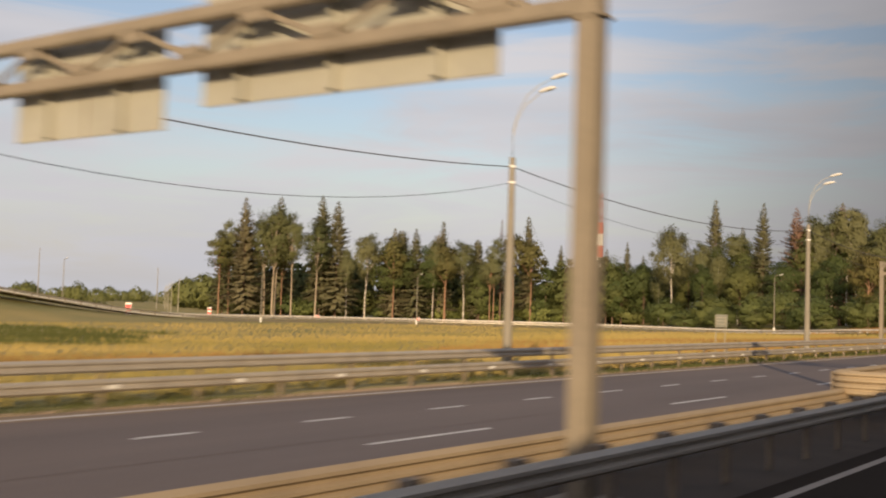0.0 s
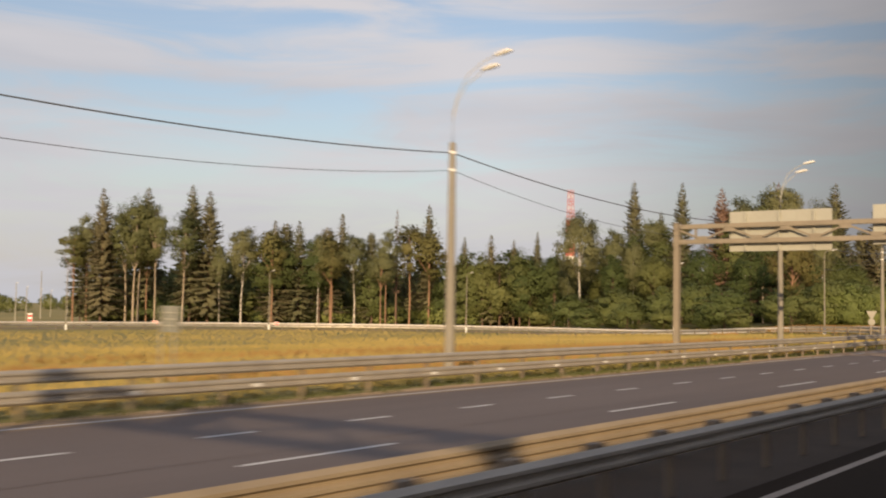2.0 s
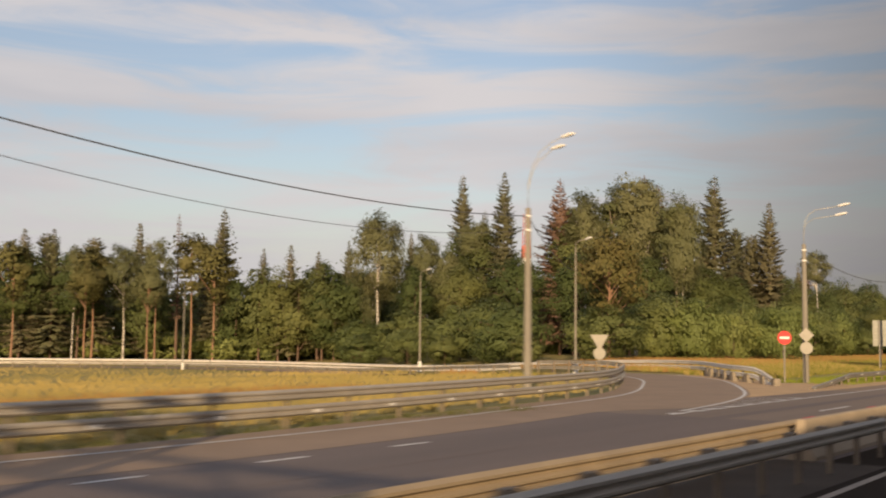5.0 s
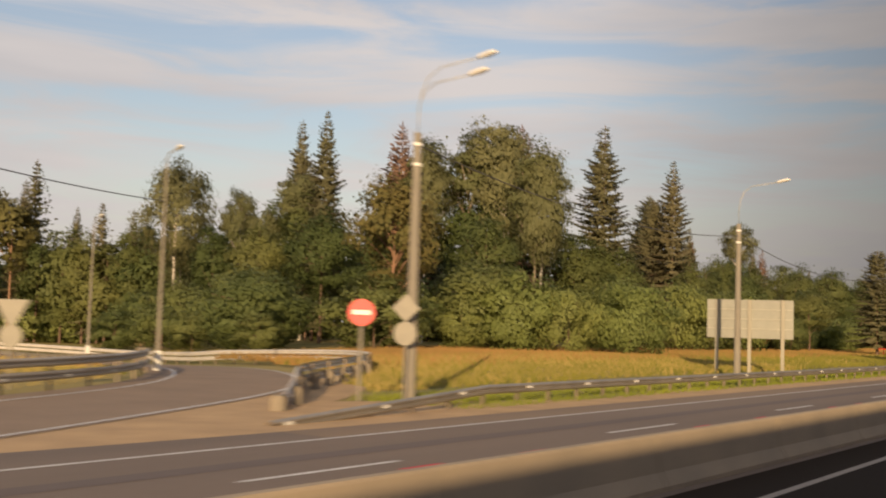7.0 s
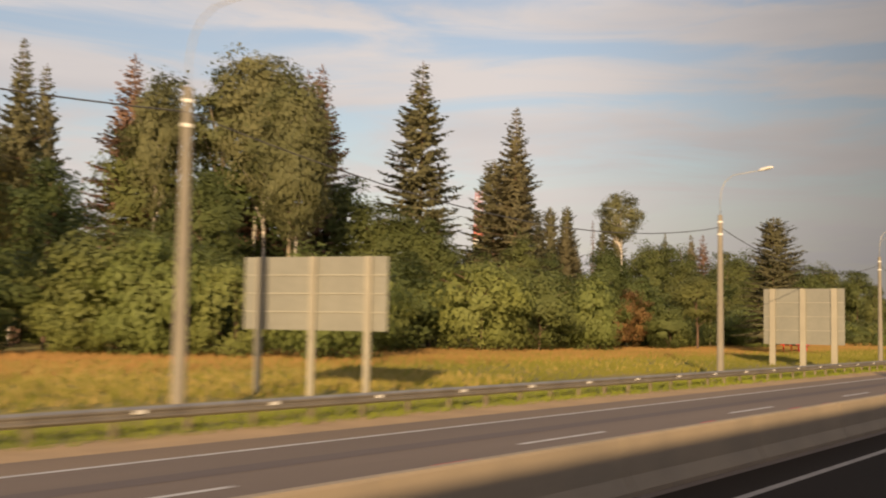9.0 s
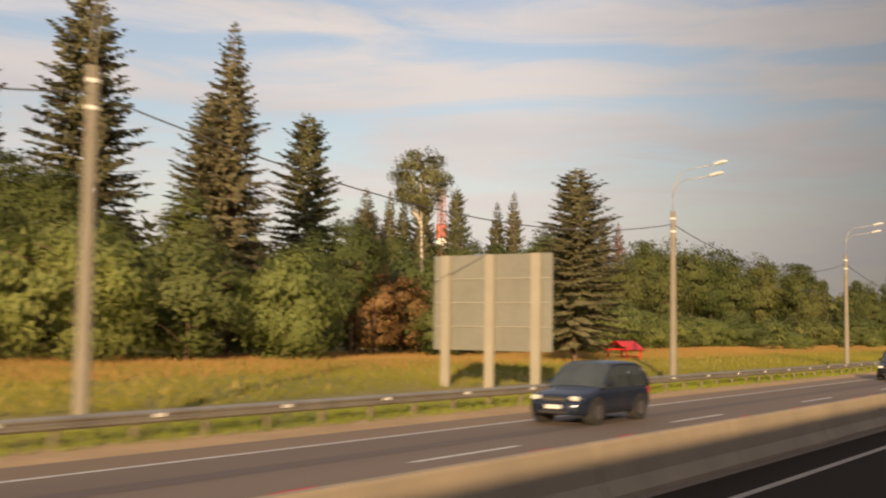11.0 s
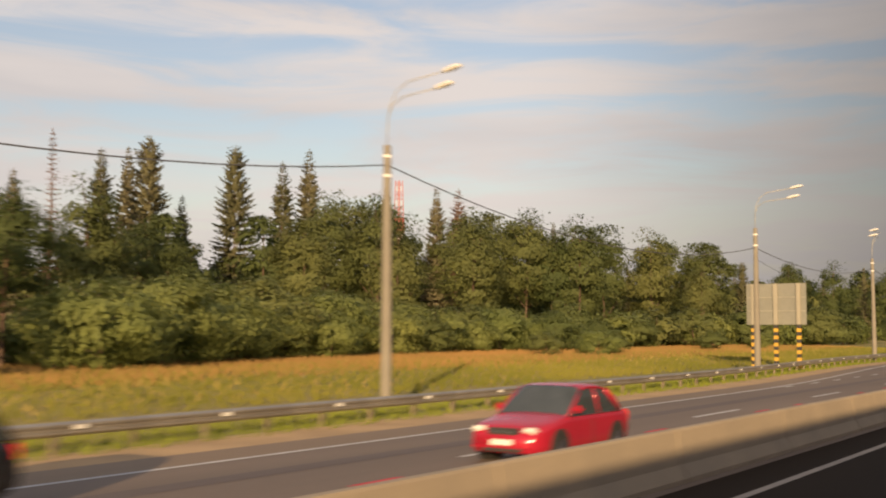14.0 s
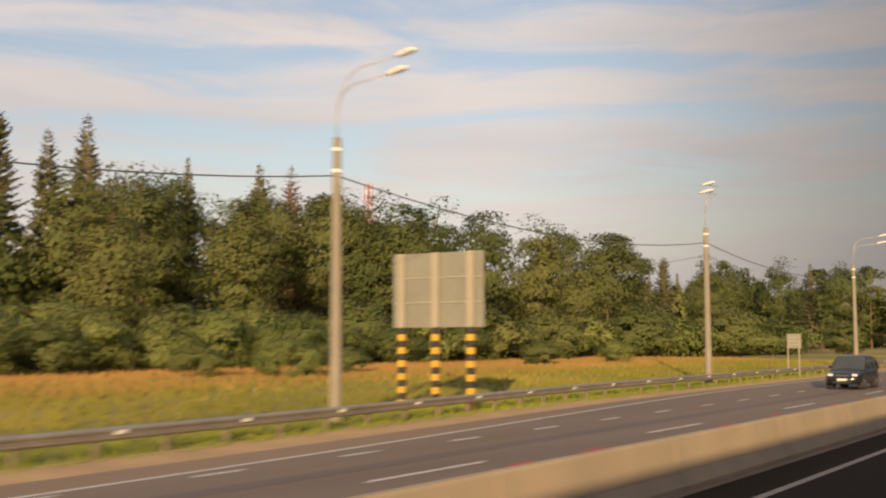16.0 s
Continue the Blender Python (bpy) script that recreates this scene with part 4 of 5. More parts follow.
# chimney-like mast with red and white bands far behind the woods
mast = thing("radio_mast", pose(-508, 967, -3), "tall red and white banded mast far behind the woods", "mast")
z = 0.0
for i in range(8):
    r0, r1 = 5.4 - 0.14 * i, 5.26 - 0.14 * i
    part("shaft_band", cone("shaft_band", r0, r1, 11.3, MAST_RED if i % 2 else WHITE, 20, z), mast, "red band" if i % 2 else "white band")
    z += 11.3
for a_ in range(4):
    q = [(2.6 * sx, 2.6 * sy) for sx, sy in ((-1, -1), (1, -1), (1, 1), (-1, 1))]
    (x0, y0), (x1, y1) = q[a_], q[(a_ + 1) % 4]
    part("lattice_leg", sweep("lattice_leg", ring(0.26, 6), [(x0, y0, z), (x0 * 0.75, y0 * 0.75, z + 29)], MAST_RED), mast)
    for k in range(8):
        f0, f1 = 1 - 0.25 * k / 8, 1 - 0.25 * (k + 1) / 8
        p0, p1 = Vector((x0 * f0, y0 * f0, z + 29 * k / 8)), Vector((x1 * f1, y1 * f1, z + 29 * (k + 1) / 8))
        part("lattice_brace", sweep("lattice_brace", ring(0.13, 5), [p0, p1], WHITE if k in (3, 6) else MAST_RED), mast)
        part("lattice_brace", sweep("lattice_brace", ring(0.13, 5), [Vector((x0 * f0, y0 * f0, p0.z)), Vector((x1 * f0, y1 * f0, p0.z + 0.05))], WHITE if k in (3, 6) else MAST_RED), mast)


# small red and white panels at the far side of the loop
for w, y, wide, high in ((176.0, 143.0, 1.2, 2.3), (187.0, 174.0, 0.8, 1.6), (166.5, 187.0, 1.1, 0.6), (150.8, 203.5, 0.9, 0.6)):
    z0 = ground_z(w, y)
    root = thing("warning_sign", along(w, y, z0 - 0.2, 40), "small red and white warning panel on a short post", "road sign", "warning panels by the loop")
    part("post", cone("post", 0.05, 0.05, 1.1 + high, POLE, 8), root)
    plate = part("plate", box("plate", wide, 0.04, high, WHITE, 0.01, (0, -0.07, 1.1 + high / 2)), root)
    for k in (0.2, 0.7):
        part("red_bar", box("red_bar", wide * 0.92, 0.02, high * 0.3, RED, 0.004, (0, -0.1, 1.1 + high * k)), plate, "red bar")

# slim lamp posts that line the road far behind the loop, and two thin masts
for x, y, h in ((-216, 190, 9.0), (-243.4, 211.1, 8.6), (-275, 237, 8.6), (-306, 262, 8.6), (-350, 300, 8.6), (-398, 339, 8.6)):
    root = thing("street_lamp", pose(x, y, -2.3), "slim pale lamp post along the distant road", "street lamp", "distant lamp posts")
    part("pole", cone("pole", 0.14, 0.08, h, PALE_POST, 8), root)
    part("lamp_head", LAMP_HEAD, root, m=pose(0.4, 0, h))
for x, y, h in ((-331, 228, 20), (-307, 259, 15)):
    root = thing("thin_mast", pose(x, y, -2.5), "thin grey mast against the sky beyond the road", "mast", "thin masts")
    part("pole", cone("pole", 0.2, 0.1, h, STEEL, 8), root)

# ---- trees ----
def leaves_at(centres, size, gen, flat=0.5, hang=0.0, outward=None):
    """Small leaf sprays round the given centres, facing outwards: corners n x 3 x 3 and normals n x 3."""
    n = len(centres)
    out = outward / (np.linalg.norm(outward, axis=1)[:, None] + 1e-9)
    nrm = gen.normal(size=(n, 3)) * 0.45 + out
    nrm[:, 2] += flat * 0.8
    nrm /= np.linalg.norm(nrm, axis=1)[:, None]
    nrm *= np.where((nrm * out).sum(1) < 0, -1.0, 1.0)[:, None]
    side = gen.normal(size=(n, 3))
    side[:, 2] += 2.5 * hang * np.sign(side[:, 2])
    v = np.cross(nrm, side)
    v /= np.linalg.norm(v, axis=1)[:, None] + 1e-9
    u = np.cross(v, nrm)
    s = np.reshape(size, (-1, 1)) * gen.uniform(0.6, 1.3, (n, 1))
    u, v = u * s * (1 + 0.7 * hang), v * s * gen.uniform(0.45, 0.9, (n, 1)) * (1 - 0.35 * hang)
    soft = out * 0.8 + nrm * 0.28 + np.array([0, 0, 0.15])
    return np.stack([centres - u * 0.5 + v, centres - u * 0.8 - v, centres + u * 1.1], axis=1), soft


def limb(path, r0, r1, n=7):
    verts, faces = [], []
    path = [Vector(p) for p in path]
    for i, p in enumerate(path):
        t = (path[min(i + 1, len(path) - 1)] - path[max(i - 1, 0)]).normalized()
        s = t.orthogonal().normalized()
        q = t.cross(s)
        r = r0 + (r1 - r0) * i / (len(path) - 1)
        for k in range(n):
            a_ = 2 * math.pi * k / n
            verts.append(p + (s * math.cos(a_) + q * math.sin(a_)) * r)
    for i in range(len(path) - 1):
        for k in range(n):
            k2 = (k + 1) % n
            faces.append((i * n + k, i * n + k2, (i + 1) * n + k2, (i + 1) * n + k))
    return verts, faces


def joined(name, pieces, mat):
    verts, faces = [], []
    for v, f in pieces:
        o = len(verts)
        verts += v
        faces += [tuple(i + o for i in q) for q in f]
    return mesh_of(name, verts, faces, mat, True)


def spruce_meshes(seed, h=26.0, r=3.6, bare=0.1, leaf=SPRUCE_LEAF, thin=1.0, bark=BARK, power=0.84, coarse=False):
    """Whorls of drooping boughs round a straight stem, each bough a frond of pointed twigs with hanging ones under it."""
    gen = np.random.default_rng(seed)
    base, twig, wide, outs, sticks = [], [], [], [], []
    z = h * bare
    lop = gen.uniform(0, 6.28)
    pitch = 0.7 if coarse else 0.3
    while z < h * 0.985:
        f = (z - h * bare) / (h * (1 - bare))
        reach = r * (1 - f) ** power * gen.uniform(0.82, 1.1) * min(1.0, 0.65 + f * 5) + 0.1
        nb = max(4, int((6 + 5 * (1 - f)) * thin))
        a0 = gen.uniform(0, 6.28)
        for b in range(nb):
            a_ = a0 + 6.283 * b / nb + gen.uniform(-0.3, 0.3)
            length = reach * gen.uniform(0.7, 1.1) * (1 + 0.12 * math.cos(a_ - lop))
            d = np.array([math.cos(a_), math.sin(a_), 0.0])
            side = np.array([-d[1], d[0], 0.0])
            slope = 0.4 - 0.85 * (1 - f) + gen.uniform(-0.08, 0.08)
            k = max(2, int(length / pitch * max(thin, 0.6)))
            t = np.linspace(0.2 if length > 1 else 0.35, 0.97, k)
            p = d * (length * t)[:, None]
            p[:, 2] = z + gen.normal(0, 0.2 - 0.12 * f) + length * (slope * t + 0.16 * t * t) + gen.normal(0, 0.05, k)
            grow = np.minimum(1.0, 0.35 + length / 2.6)
            tl = (0.3 + 0.62 * (1 - t) ** 0.7) * grow * gen.uniform(0.8, 1.25, k)
            for s_ in (-1, 1):
                q = d * 0.62 + side * (0.78 * s_) + np.array([0, 0, -0.22 + 0.3 * f])
                base.append(p)
                twig.append(q * tl[:, None])
                wide.append(0.3 * tl)
            if f < 0.9 and thin > 0.6:
                base.append(p + gen.normal(0, 0.1, (k, 3)))
                twig.append((d * 0.3 + side * gen.uniform(-0.5, 0.5) + np.array([0, 0, -0.85])) * (tl * 0.75)[:, None])
                wide.append(0.26 * tl)
            base.append(p[-1:] - d * 0.05)
            twig.append((d * (0.45 + 0.15 * length) + np.array([0, 0, 0.1 * length * (slope + 0.3)]))[None] * 0.6 * grow)
            wide.append(np.array([0.11]))
            outs.append(np.tile(d * 0.85 + np.array([0, 0, 0.4]), (sum(len(x) for x in base) - sum(len(x) for x in outs), 1)))
            if length > 0.8 and (thin < 0.9 or b % 3 == 0):
                sticks.append(limb([(0, 0, z), tuple(p[-1])], 0.045, 0.015, 3))
        z += (0.95 - 0.5 * f) * gen.uniform(0.85, 1.15) * (1.25 if coarse else 1.0)
    for k in range(6):  # the leader
        a_ = k * 1.05
        base.append(np.array([[0, 0, h * 0.965 + 0.1 * k]]))
        twig.append(np.array([[0.16 * math.cos(a_), 0.16 * math.sin(a_), 0.5]]))
        wide.append(np.array([0.05]))
        outs.append(np.array([[math.cos(a_), math.sin(a_), 0.5]]))
    base, twig, wide, outs = (np.concatenate(v) for v in (base, twig, wide, outs))
    if coarse:
        wide = wide * 1.5
    if thin < 0.9:
        wide, twig = wide * 0.75, twig * 0.9
    n = len(base)
    across = np.cross(twig, outs + gen.normal(0, 0.5, (n, 3)))
    across *= (wide / (np.linalg.norm(across, axis=1) + 1e-9))[:, None]
    corners = np.stack([base + twig * 0.2 + across, base + twig * 1.05, base + twig * 0.05 - across], axis=1)
    face = np.cross(corners[:, 1] - corners[:, 0], corners[:, 2] - corners[:, 0])
    flip = (face * outs).sum(1) < 0
    corners[flip] = corners[flip][:, ::-1]
    crown = leaf_mesh("crown", corners, leaf, outs + gen.normal(0, 0.22, (n, 3)))
    trunk = joined("trunk", [limb([(0, 0, -0.6), (0.03, 0, h * 0.3), (0, 0.05, h * 0.65), (0, 0, h)], 0.27, 0.025)] + sticks, bark)
    return trunk, crown


def leafy_meshes(seed, h=20.0, r=4.0, low=0.28, leaf=DARK_LEAF, bark=BARK, clumps=46, per=58, size=0.36, hang=0.2, lean=0.0, clump_r=1.25, trunk_r=0.24, forks=7, top=1.0):
    """A broad-leaved or pine-like tree: limbs that fork into clumps of small leaves."""
    gen = np.random.default_rng(seed)
    size, per = size * 0.7, int(per * 1.95)
    z0 = h * low
    mid = (z0 + h * top) / 2
    half = (h * top - z0) / 2
    pts = []
    while len(pts) < clumps:
        p = gen.uniform(-1, 1, 3)
        d = np.linalg.norm(p)
        if d > 1 or d < 0.42 or (p[2] < -0.3 and d < 0.7):
            continue
        taper = 1.0 - 0.38 * max(0.0, p[2]) - 0.15 * max(0.0, -p[2])
        wob = 1 + 0.28 * noise.noise((p[0] * 1.6 + seed, p[1] * 1.6, p[2] * 1.6))
        pts.append(np.array([p[0] * r * taper * wob, p[1] * r * taper * wob, mid + p[2] * half * 0.93]))
    pts = np.array(pts)
    pts[:, 0] += lean * (pts[:, 2] / h) ** 2
    centres, outs = [], []
    for p in pts:
        q = gen.normal(size=(per, 3))
        q /= np.linalg.norm(q, axis=1)[:, None]
        rad = clump_r * gen.choice([0.65, 0.85, 1.0, 1.25])
        away = np.array([p[0] / r, p[1] / r, (p[2] - mid) / half])
        outs.append(q * 0.45 + away * 0.95)
        q *= rad * gen.uniform(0.35, 1.0, (per, 1)) ** 0.5
        q[:, 2] *= gen.uniform(0.5, 1.1)
        q[:, :2] += gen.normal(0, 0.22, (per, 2)) * rad
        q[:, 2] -= hang * gen.uniform(0, 1.2, per) * rad
        centres.append(p + q)
    corners, soft = leaves_at(np.concatenate(centres), size, gen, 0.3, hang, np.concatenate(outs))
    crown = leaf_mesh("crown", corners, leaf, soft)
    spine = [(0, 0, -0.5), (gen.normal(0, 0.1), gen.normal(0, 0.1), h * 0.25), (lean * 0.25 + gen.normal(0, 0.15), gen.normal(0, 0.15), h * 0.5), (lean * 0.7, 0, h * 0.85)]
    pieces = [limb(spine, trunk_r, trunk_r * 0.25)]
    for p in pts[:: max(1, len(pts) // forks)]:
        zf = max(z0 * 0.9, p[2] - h * 0.2)
        x0 = lean * (zf / h) ** 2
        pieces.append(limb([(x0, 0, zf), (x0 + (p[0] - x0) * 0.5, p[1] * 0.5, (zf + p[2]) / 2 + 0.2), tuple(p)], trunk_r * 0.38, 0.03, 5))
    return joined("trunk", pieces, bark), crown


KINDS = {
    "spruce_tree": ([spruce_meshes(11, 26, 5.9), spruce_meshes(12, 26, 5.3, 0.12), spruce_meshes(13, 26, 6.5, 0.05), spruce_meshes(14, 26, 5.4, 0.18, power=0.78), spruce_meshes(17, 26, 6.6, 0.12, power=0.58)], 26.0,
                    "tall dark-green spruce with layered drooping branches at the wood's edge", "tree"),
    "dead_spruce": ([spruce_meshes(21, 26, 6.0, 0.1, DEAD_LEAF, 0.95), spruce_meshes(22, 26, 5.4, 0.15, DEAD_LEAF, 0.88)], 26.0, "dead reddish-brown spruce with thin bare branches", "tree"),
    "leafy_tree": ([leafy_meshes(31, 20, 5.0, 0.12, clumps=80, per=58, clump_r=1.5, size=0.305), leafy_meshes(32, 20, 4.4, 0.1, clumps=74, per=58, clump_r=1.45, size=0.305), leafy_meshes(33, 20, 5.0, 0.32, clumps=76, per=58, clump_r=1.55, size=0.305), leafy_meshes(34, 20, 4.2, 0.36, clumps=64, per=58, clump_r=1.4, size=0.305)], 20.0,
                   "dense dark-green broad-leaved tree at the wood's edge", "tree"),
    "birch_tree": ([leafy_meshes(41, 24, 4.4, 0.4, BIRCH_LEAF, BIRCH_BARK, 96, 56, 0.27, 0.8, 0.8, 1.25, 0.25, 12), leafy_meshes(42, 24, 3.9, 0.45, BIRCH_LEAF, BIRCH_BARK, 84, 56, 0.27, 0.7, -0.9, 1.2, 0.25, 12), leafy_meshes(43, 24, 3.5, 0.66, BIRCH_LEAF, BIRCH_BARK, 44, 80, 0.24, 0.3, 0.5, 1.1, 0.27)], 24.0,
                   "birch with white trunk and drooping light crown", "tree"),
    "pine_tree": ([leafy_meshes(51, 24, 4.0, 0.55, PINE_LEAF, PINE_BARK, 44, 62, 0.3, 0.0, 0.3, 1.3, 0.26), leafy_meshes(52, 24, 3.4, 0.5, PINE_LEAF, PINE_BARK, 40, 62, 0.3, 0.0, -0.5, 1.25, 0.24),
                   leafy_meshes(53, 24, 4.4, 0.52, BIRCH_LEAF, PINE_BARK, 50, 62, 0.3, 0.2, 0.6, 1.35, 0.24)], 24.0, "pine with tall bare reddish trunk and flat crown", "tree"),
    "aspen_tree": ([leafy_meshes(45, 24, 3.3, 0.46, ASPEN_LEAF, ASPEN_BARK, 54, 56, 0.27, 0.35, 0.6, 1.25, 0.22, 14), leafy_meshes(46, 24, 3.1, 0.5, ASPEN_LEAF, ASPEN_BARK, 48, 56, 0.27, 0.35, -0.8, 1.25, 0.2, 14)], 24.0,
                   "tall aspen with pale slender trunk and airy olive crown", "tree"),
    "withered_tree": ([leafy_meshes(47, 16, 4.3, 0.3, OLIVE_LEAF, PINE_BARK, 62, 52, 0.27, 0.3, 1.0, 1.15, 0.22, 16)], 16.0, "half-withered olive-brown tree before the wood", "tree"),
    "willow_bush": ([leafy_meshes(61, 6, 3.2, 0.0, WILLOW_LEAF, BARK, 58, 66, 0.18, 0.5, 0, 0.85, 0.07), leafy_meshes(62, 6, 3.8, 0.0, WILLOW_LEAF, BARK, 62, 66, 0.18, 0.5, 0, 0.9, 0.07)], 6.0,
                    "rounded grey-green willow bush in front of the wood", "bush"),
    "green_bush": ([leafy_meshes(71, 6, 3.3, 0.0, BUSH_LEAF, BARK, 56, 68, 0.185, 0.1, 0, 0.85, 0.07), leafy_meshes(72, 6, 2.8, 0.0, BUSH_LEAF, BARK, 52, 68, 0.185, 0.1, 0, 0.85, 0.07)], 6.0,
                   "dense green bush at the edge of the meadow", "bush"),
    "withered_bush": ([leafy_meshes(81, 6, 2.4, 0.05, BROWN_LEAF, BARK, 44, 70, 0.17, 0.1, 0, 0.75, 0.07)], 6.0, "half-withered red-brown bush at the wood's edge", "bush"),
    "bare_larch": ([spruce_meshes(91, 26, 1.5, 0.3, DEAD_LEAF, 0.4)], 26.0, "thin bare grey tree above the wood", "tree"),
}
INNER = {  # coarser shapes for the wood behind its front
    "spruce_tree": [spruce_meshes(15, 26, 5.6, 0.1, coarse=True), spruce_meshes(16, 26, 5.0, 0.15, coarse=True)],
    "leafy_tree": [leafy_meshes(35, 20, 5.2, 0.08, clumps=44, per=38, clump_r=1.75, size=0.56, forks=3), leafy_meshes(36, 20, 4.8, 0.06, clumps=42, per=38, clump_r=1.75, size=0.56, forks=3)],
    "green_bush": [leafy_meshes(73, 6, 3.2, 0.0, DARK_LEAF, BARK, 30, 28, 0.4, 0.1, 0, 0.95, 0.07, 3)],
    "willow_bush": [leafy_meshes(63, 6, 3.4, 0.0, WILLOW_LEAF, BARK, 30, 28, 0.4, 0.4, 0, 0.95, 0.07, 3)],
    "pine_tree": [leafy_meshes(54, 24, 3.8, 0.5, PINE_LEAF, PINE_BARK, 30, 40, 0.5, 0.0, 0.3, 1.5, 0.24, 3)],
}
tree_rng = random.Random(77)
SPOTS = []


def plant(kind, x, y, top, width=1.0, which=None, inner=False):
    """A tree of that kind at (x, y), its tip at the height top."""
    shapes, h0, label, category = KINDS[kind]
    if inner:
        shapes = INNER[kind]
    w = bend(y) - x
    g = ground_z(w, y)
    s = (top - g) / h0
    trunk, crown = shapes[tree_rng.randrange(len(shapes)) if which is None else which % len(shapes)]
    if kind == "spruce_tree" and not inner:
        s, width = s * 1.045, width * (1.02 if y < 255 or 294 < y < 340 else 0.76)
    if "spruce" not in kind and "bush" not in kind:
        s, width = s * 1.05, width * 1.06
    k = s * width * tree_rng.uniform(0.92, 1.08)
    m = Matrix.Translation((x, y, g)) @ Matrix.Rotation(tree_rng.uniform(0, 6.28), 4, "Z") @ Matrix.Diagonal((k, k, s, 1))
    root = thing(kind, m, label, category, kind.replace("_", " ") + "s of the wood")
    part("trunk", trunk, root)
    part("crown", crown, root)
    SPOTS.append((x, y))
    return root


LETTER = {"S": "spruce_tree", "X": "dead_spruce", "D": "leafy_tree", "B": "birch_tree", "P": "pine_tree", "L": "bare_larch", "A": "aspen_tree", "W": "withered_tree"}
WOODS = [
    # behind the loop ramp
    "P-222,209,20 S-217,213,28.5 A-213,217,25 A-209,216,26.5 S-216.5,226,30 A-205,219,25.5 A-200,223,24 S-203,228,30 S-199,230,28.5 B-192,234,21 S-187,240,22 D-186,239,19 S-182,243,22 D-178,246,19",
    "S-196,275,27.8 B-172,252,20 D-169,255,14 L-164,258,25 P-160,258,22 S-161,267,28.2 P-155,259,20 D-152,262,14 D-147,263,16 S-142,266,20 D-139,265,14 S-137,268,19 D-132,267,15 D-126,268,15 P-184,236,20 P-175,247,19",
    "S-226,214,21 A-211,219,26 S-180,251,21 S-171,257,20 S-158,263,23 S-151,268,19 S-190,247,22 S-133,272,20 S-120,274,21",
    # behind the ramp's bend
    "D-115,271,17 D-143,264,15 D-134,266,16 D-127,269,15 S-110,276,30.8 S-99,266,23 S-92,261,28 X-87,270,29 A-84,271,26.5 D-84,269,21 A-80,275,27.5 D-79,277,20 X-79.5,280,28 B-77,277,29 X-82.5,292.5,32 A-68,272.5,24.5 S-71,296,30.3",
    "D-68,289,14 D-72.5,285.5,17.5 D-69.5,287,15 D-64.8,289.6,13.5 D-57,294,12 S-68,306,21 S-64.5,305,26.2 D-67,318,11.5 X-75.5,282.5,28.5 D-105,268,20 D-97,265,20 B-100,266,22",
    # along the late meadow
    "S-93,358,17.8 D-91.5,361,15.5 S-89,364,16.5 L-87,366.5,20 D-85,369,16 D-92.6,359,13.5 D-90,363,12.5 D-101,420,20.5 D-96,425,20.3 D-86.5,433,18.8 D-80,438,18.3 D-73.6,442,17.3 D-72,300,11 S-74,334,17 S-80.5,332,25 S-78,342,14 S-76,337,15 S-112,391,24 S-115,401,27 S-128,408,27.7 S-121,412,21 S-125,426,30 S-116,427,27 S-115,432,29.4 D-106,430,22 S-107,441,24.5 D-104,436,22",
    "S-105,451.5,25 X-104,456.5,26.4 D-99,457,22 D-96,465,22 S-97,476,21 D-93,487,22 D-88,501,20 D-84,512,20 S-80,523,16 D-77,543,17 D-74,565,18 D-84,488,20 D-79,500,19 D-90,470,21",
    "D-72,584,18 D-69,612,20 D-66,640,20 D-62,670,20 D-60,700,20 D-110,400,18 D-108,415,19 S-62,545,16 D-56,600,16 D-50,640,17 D-46,690,18",
]
for i, row in enumerate(WOODS):
    for word in row.split():
        x, y, top = (float(v) for v in word[1:].split(","))
        plant(LETTER[word[0]], x, y, top, which=tree_rng.choice((2, 3)) if i == 0 and word[0] == "D" else None, inner=i in (1, 7) and word[0] in "SDP")
for i in range(9):  # bare stems at the front of the wood behind the loop
    t = tree_rng.random()
    x, y = -224 + 112 * t, 211 + 62 * t ** 0.8 + tree_rng.uniform(-3, 4)
    plant("birch_tree" if i % 6 == 0 else "pine_tree", x, y, tree_rng.uniform(15, 23) - 3 * t, tree_rng.uniform(0.6, 0.95))
for x, y, top, width, which in ((-107.5, 262, 20, 0.8, 1), (-104, 263, 17, 0.8, 0), (-74.5, 276, 27, 0.85, 1), (-67, 272, 24, 0.75, 0), (-81.5, 268, 25, 0.7, 1), (-119, 262, 14, 0.8, 0)):
    plant("birch_tree", x, y, top, width, which)
plant("birch_tree", -63.6, 330, 20.3, 0.95, 2)
plant("birch_tree", -112.5, 255.0, 23.3, 1.15, 0)
plant("spruce_tree", -38.8, 315.2, 14.2, 1.5, 4)
plant("withered_tree", -61.3, 236.0, 16.5, 1.0)
for x, y, top, width in ((-54.5, 246, 8.8, 0.95), (-50.5, 249, 7.2, 0.9), (-45.5, 252, 7.8, 0.95), (-58.5, 243, 5.5, 1.1)):
    plant("willow_bush", x, y, top, width)

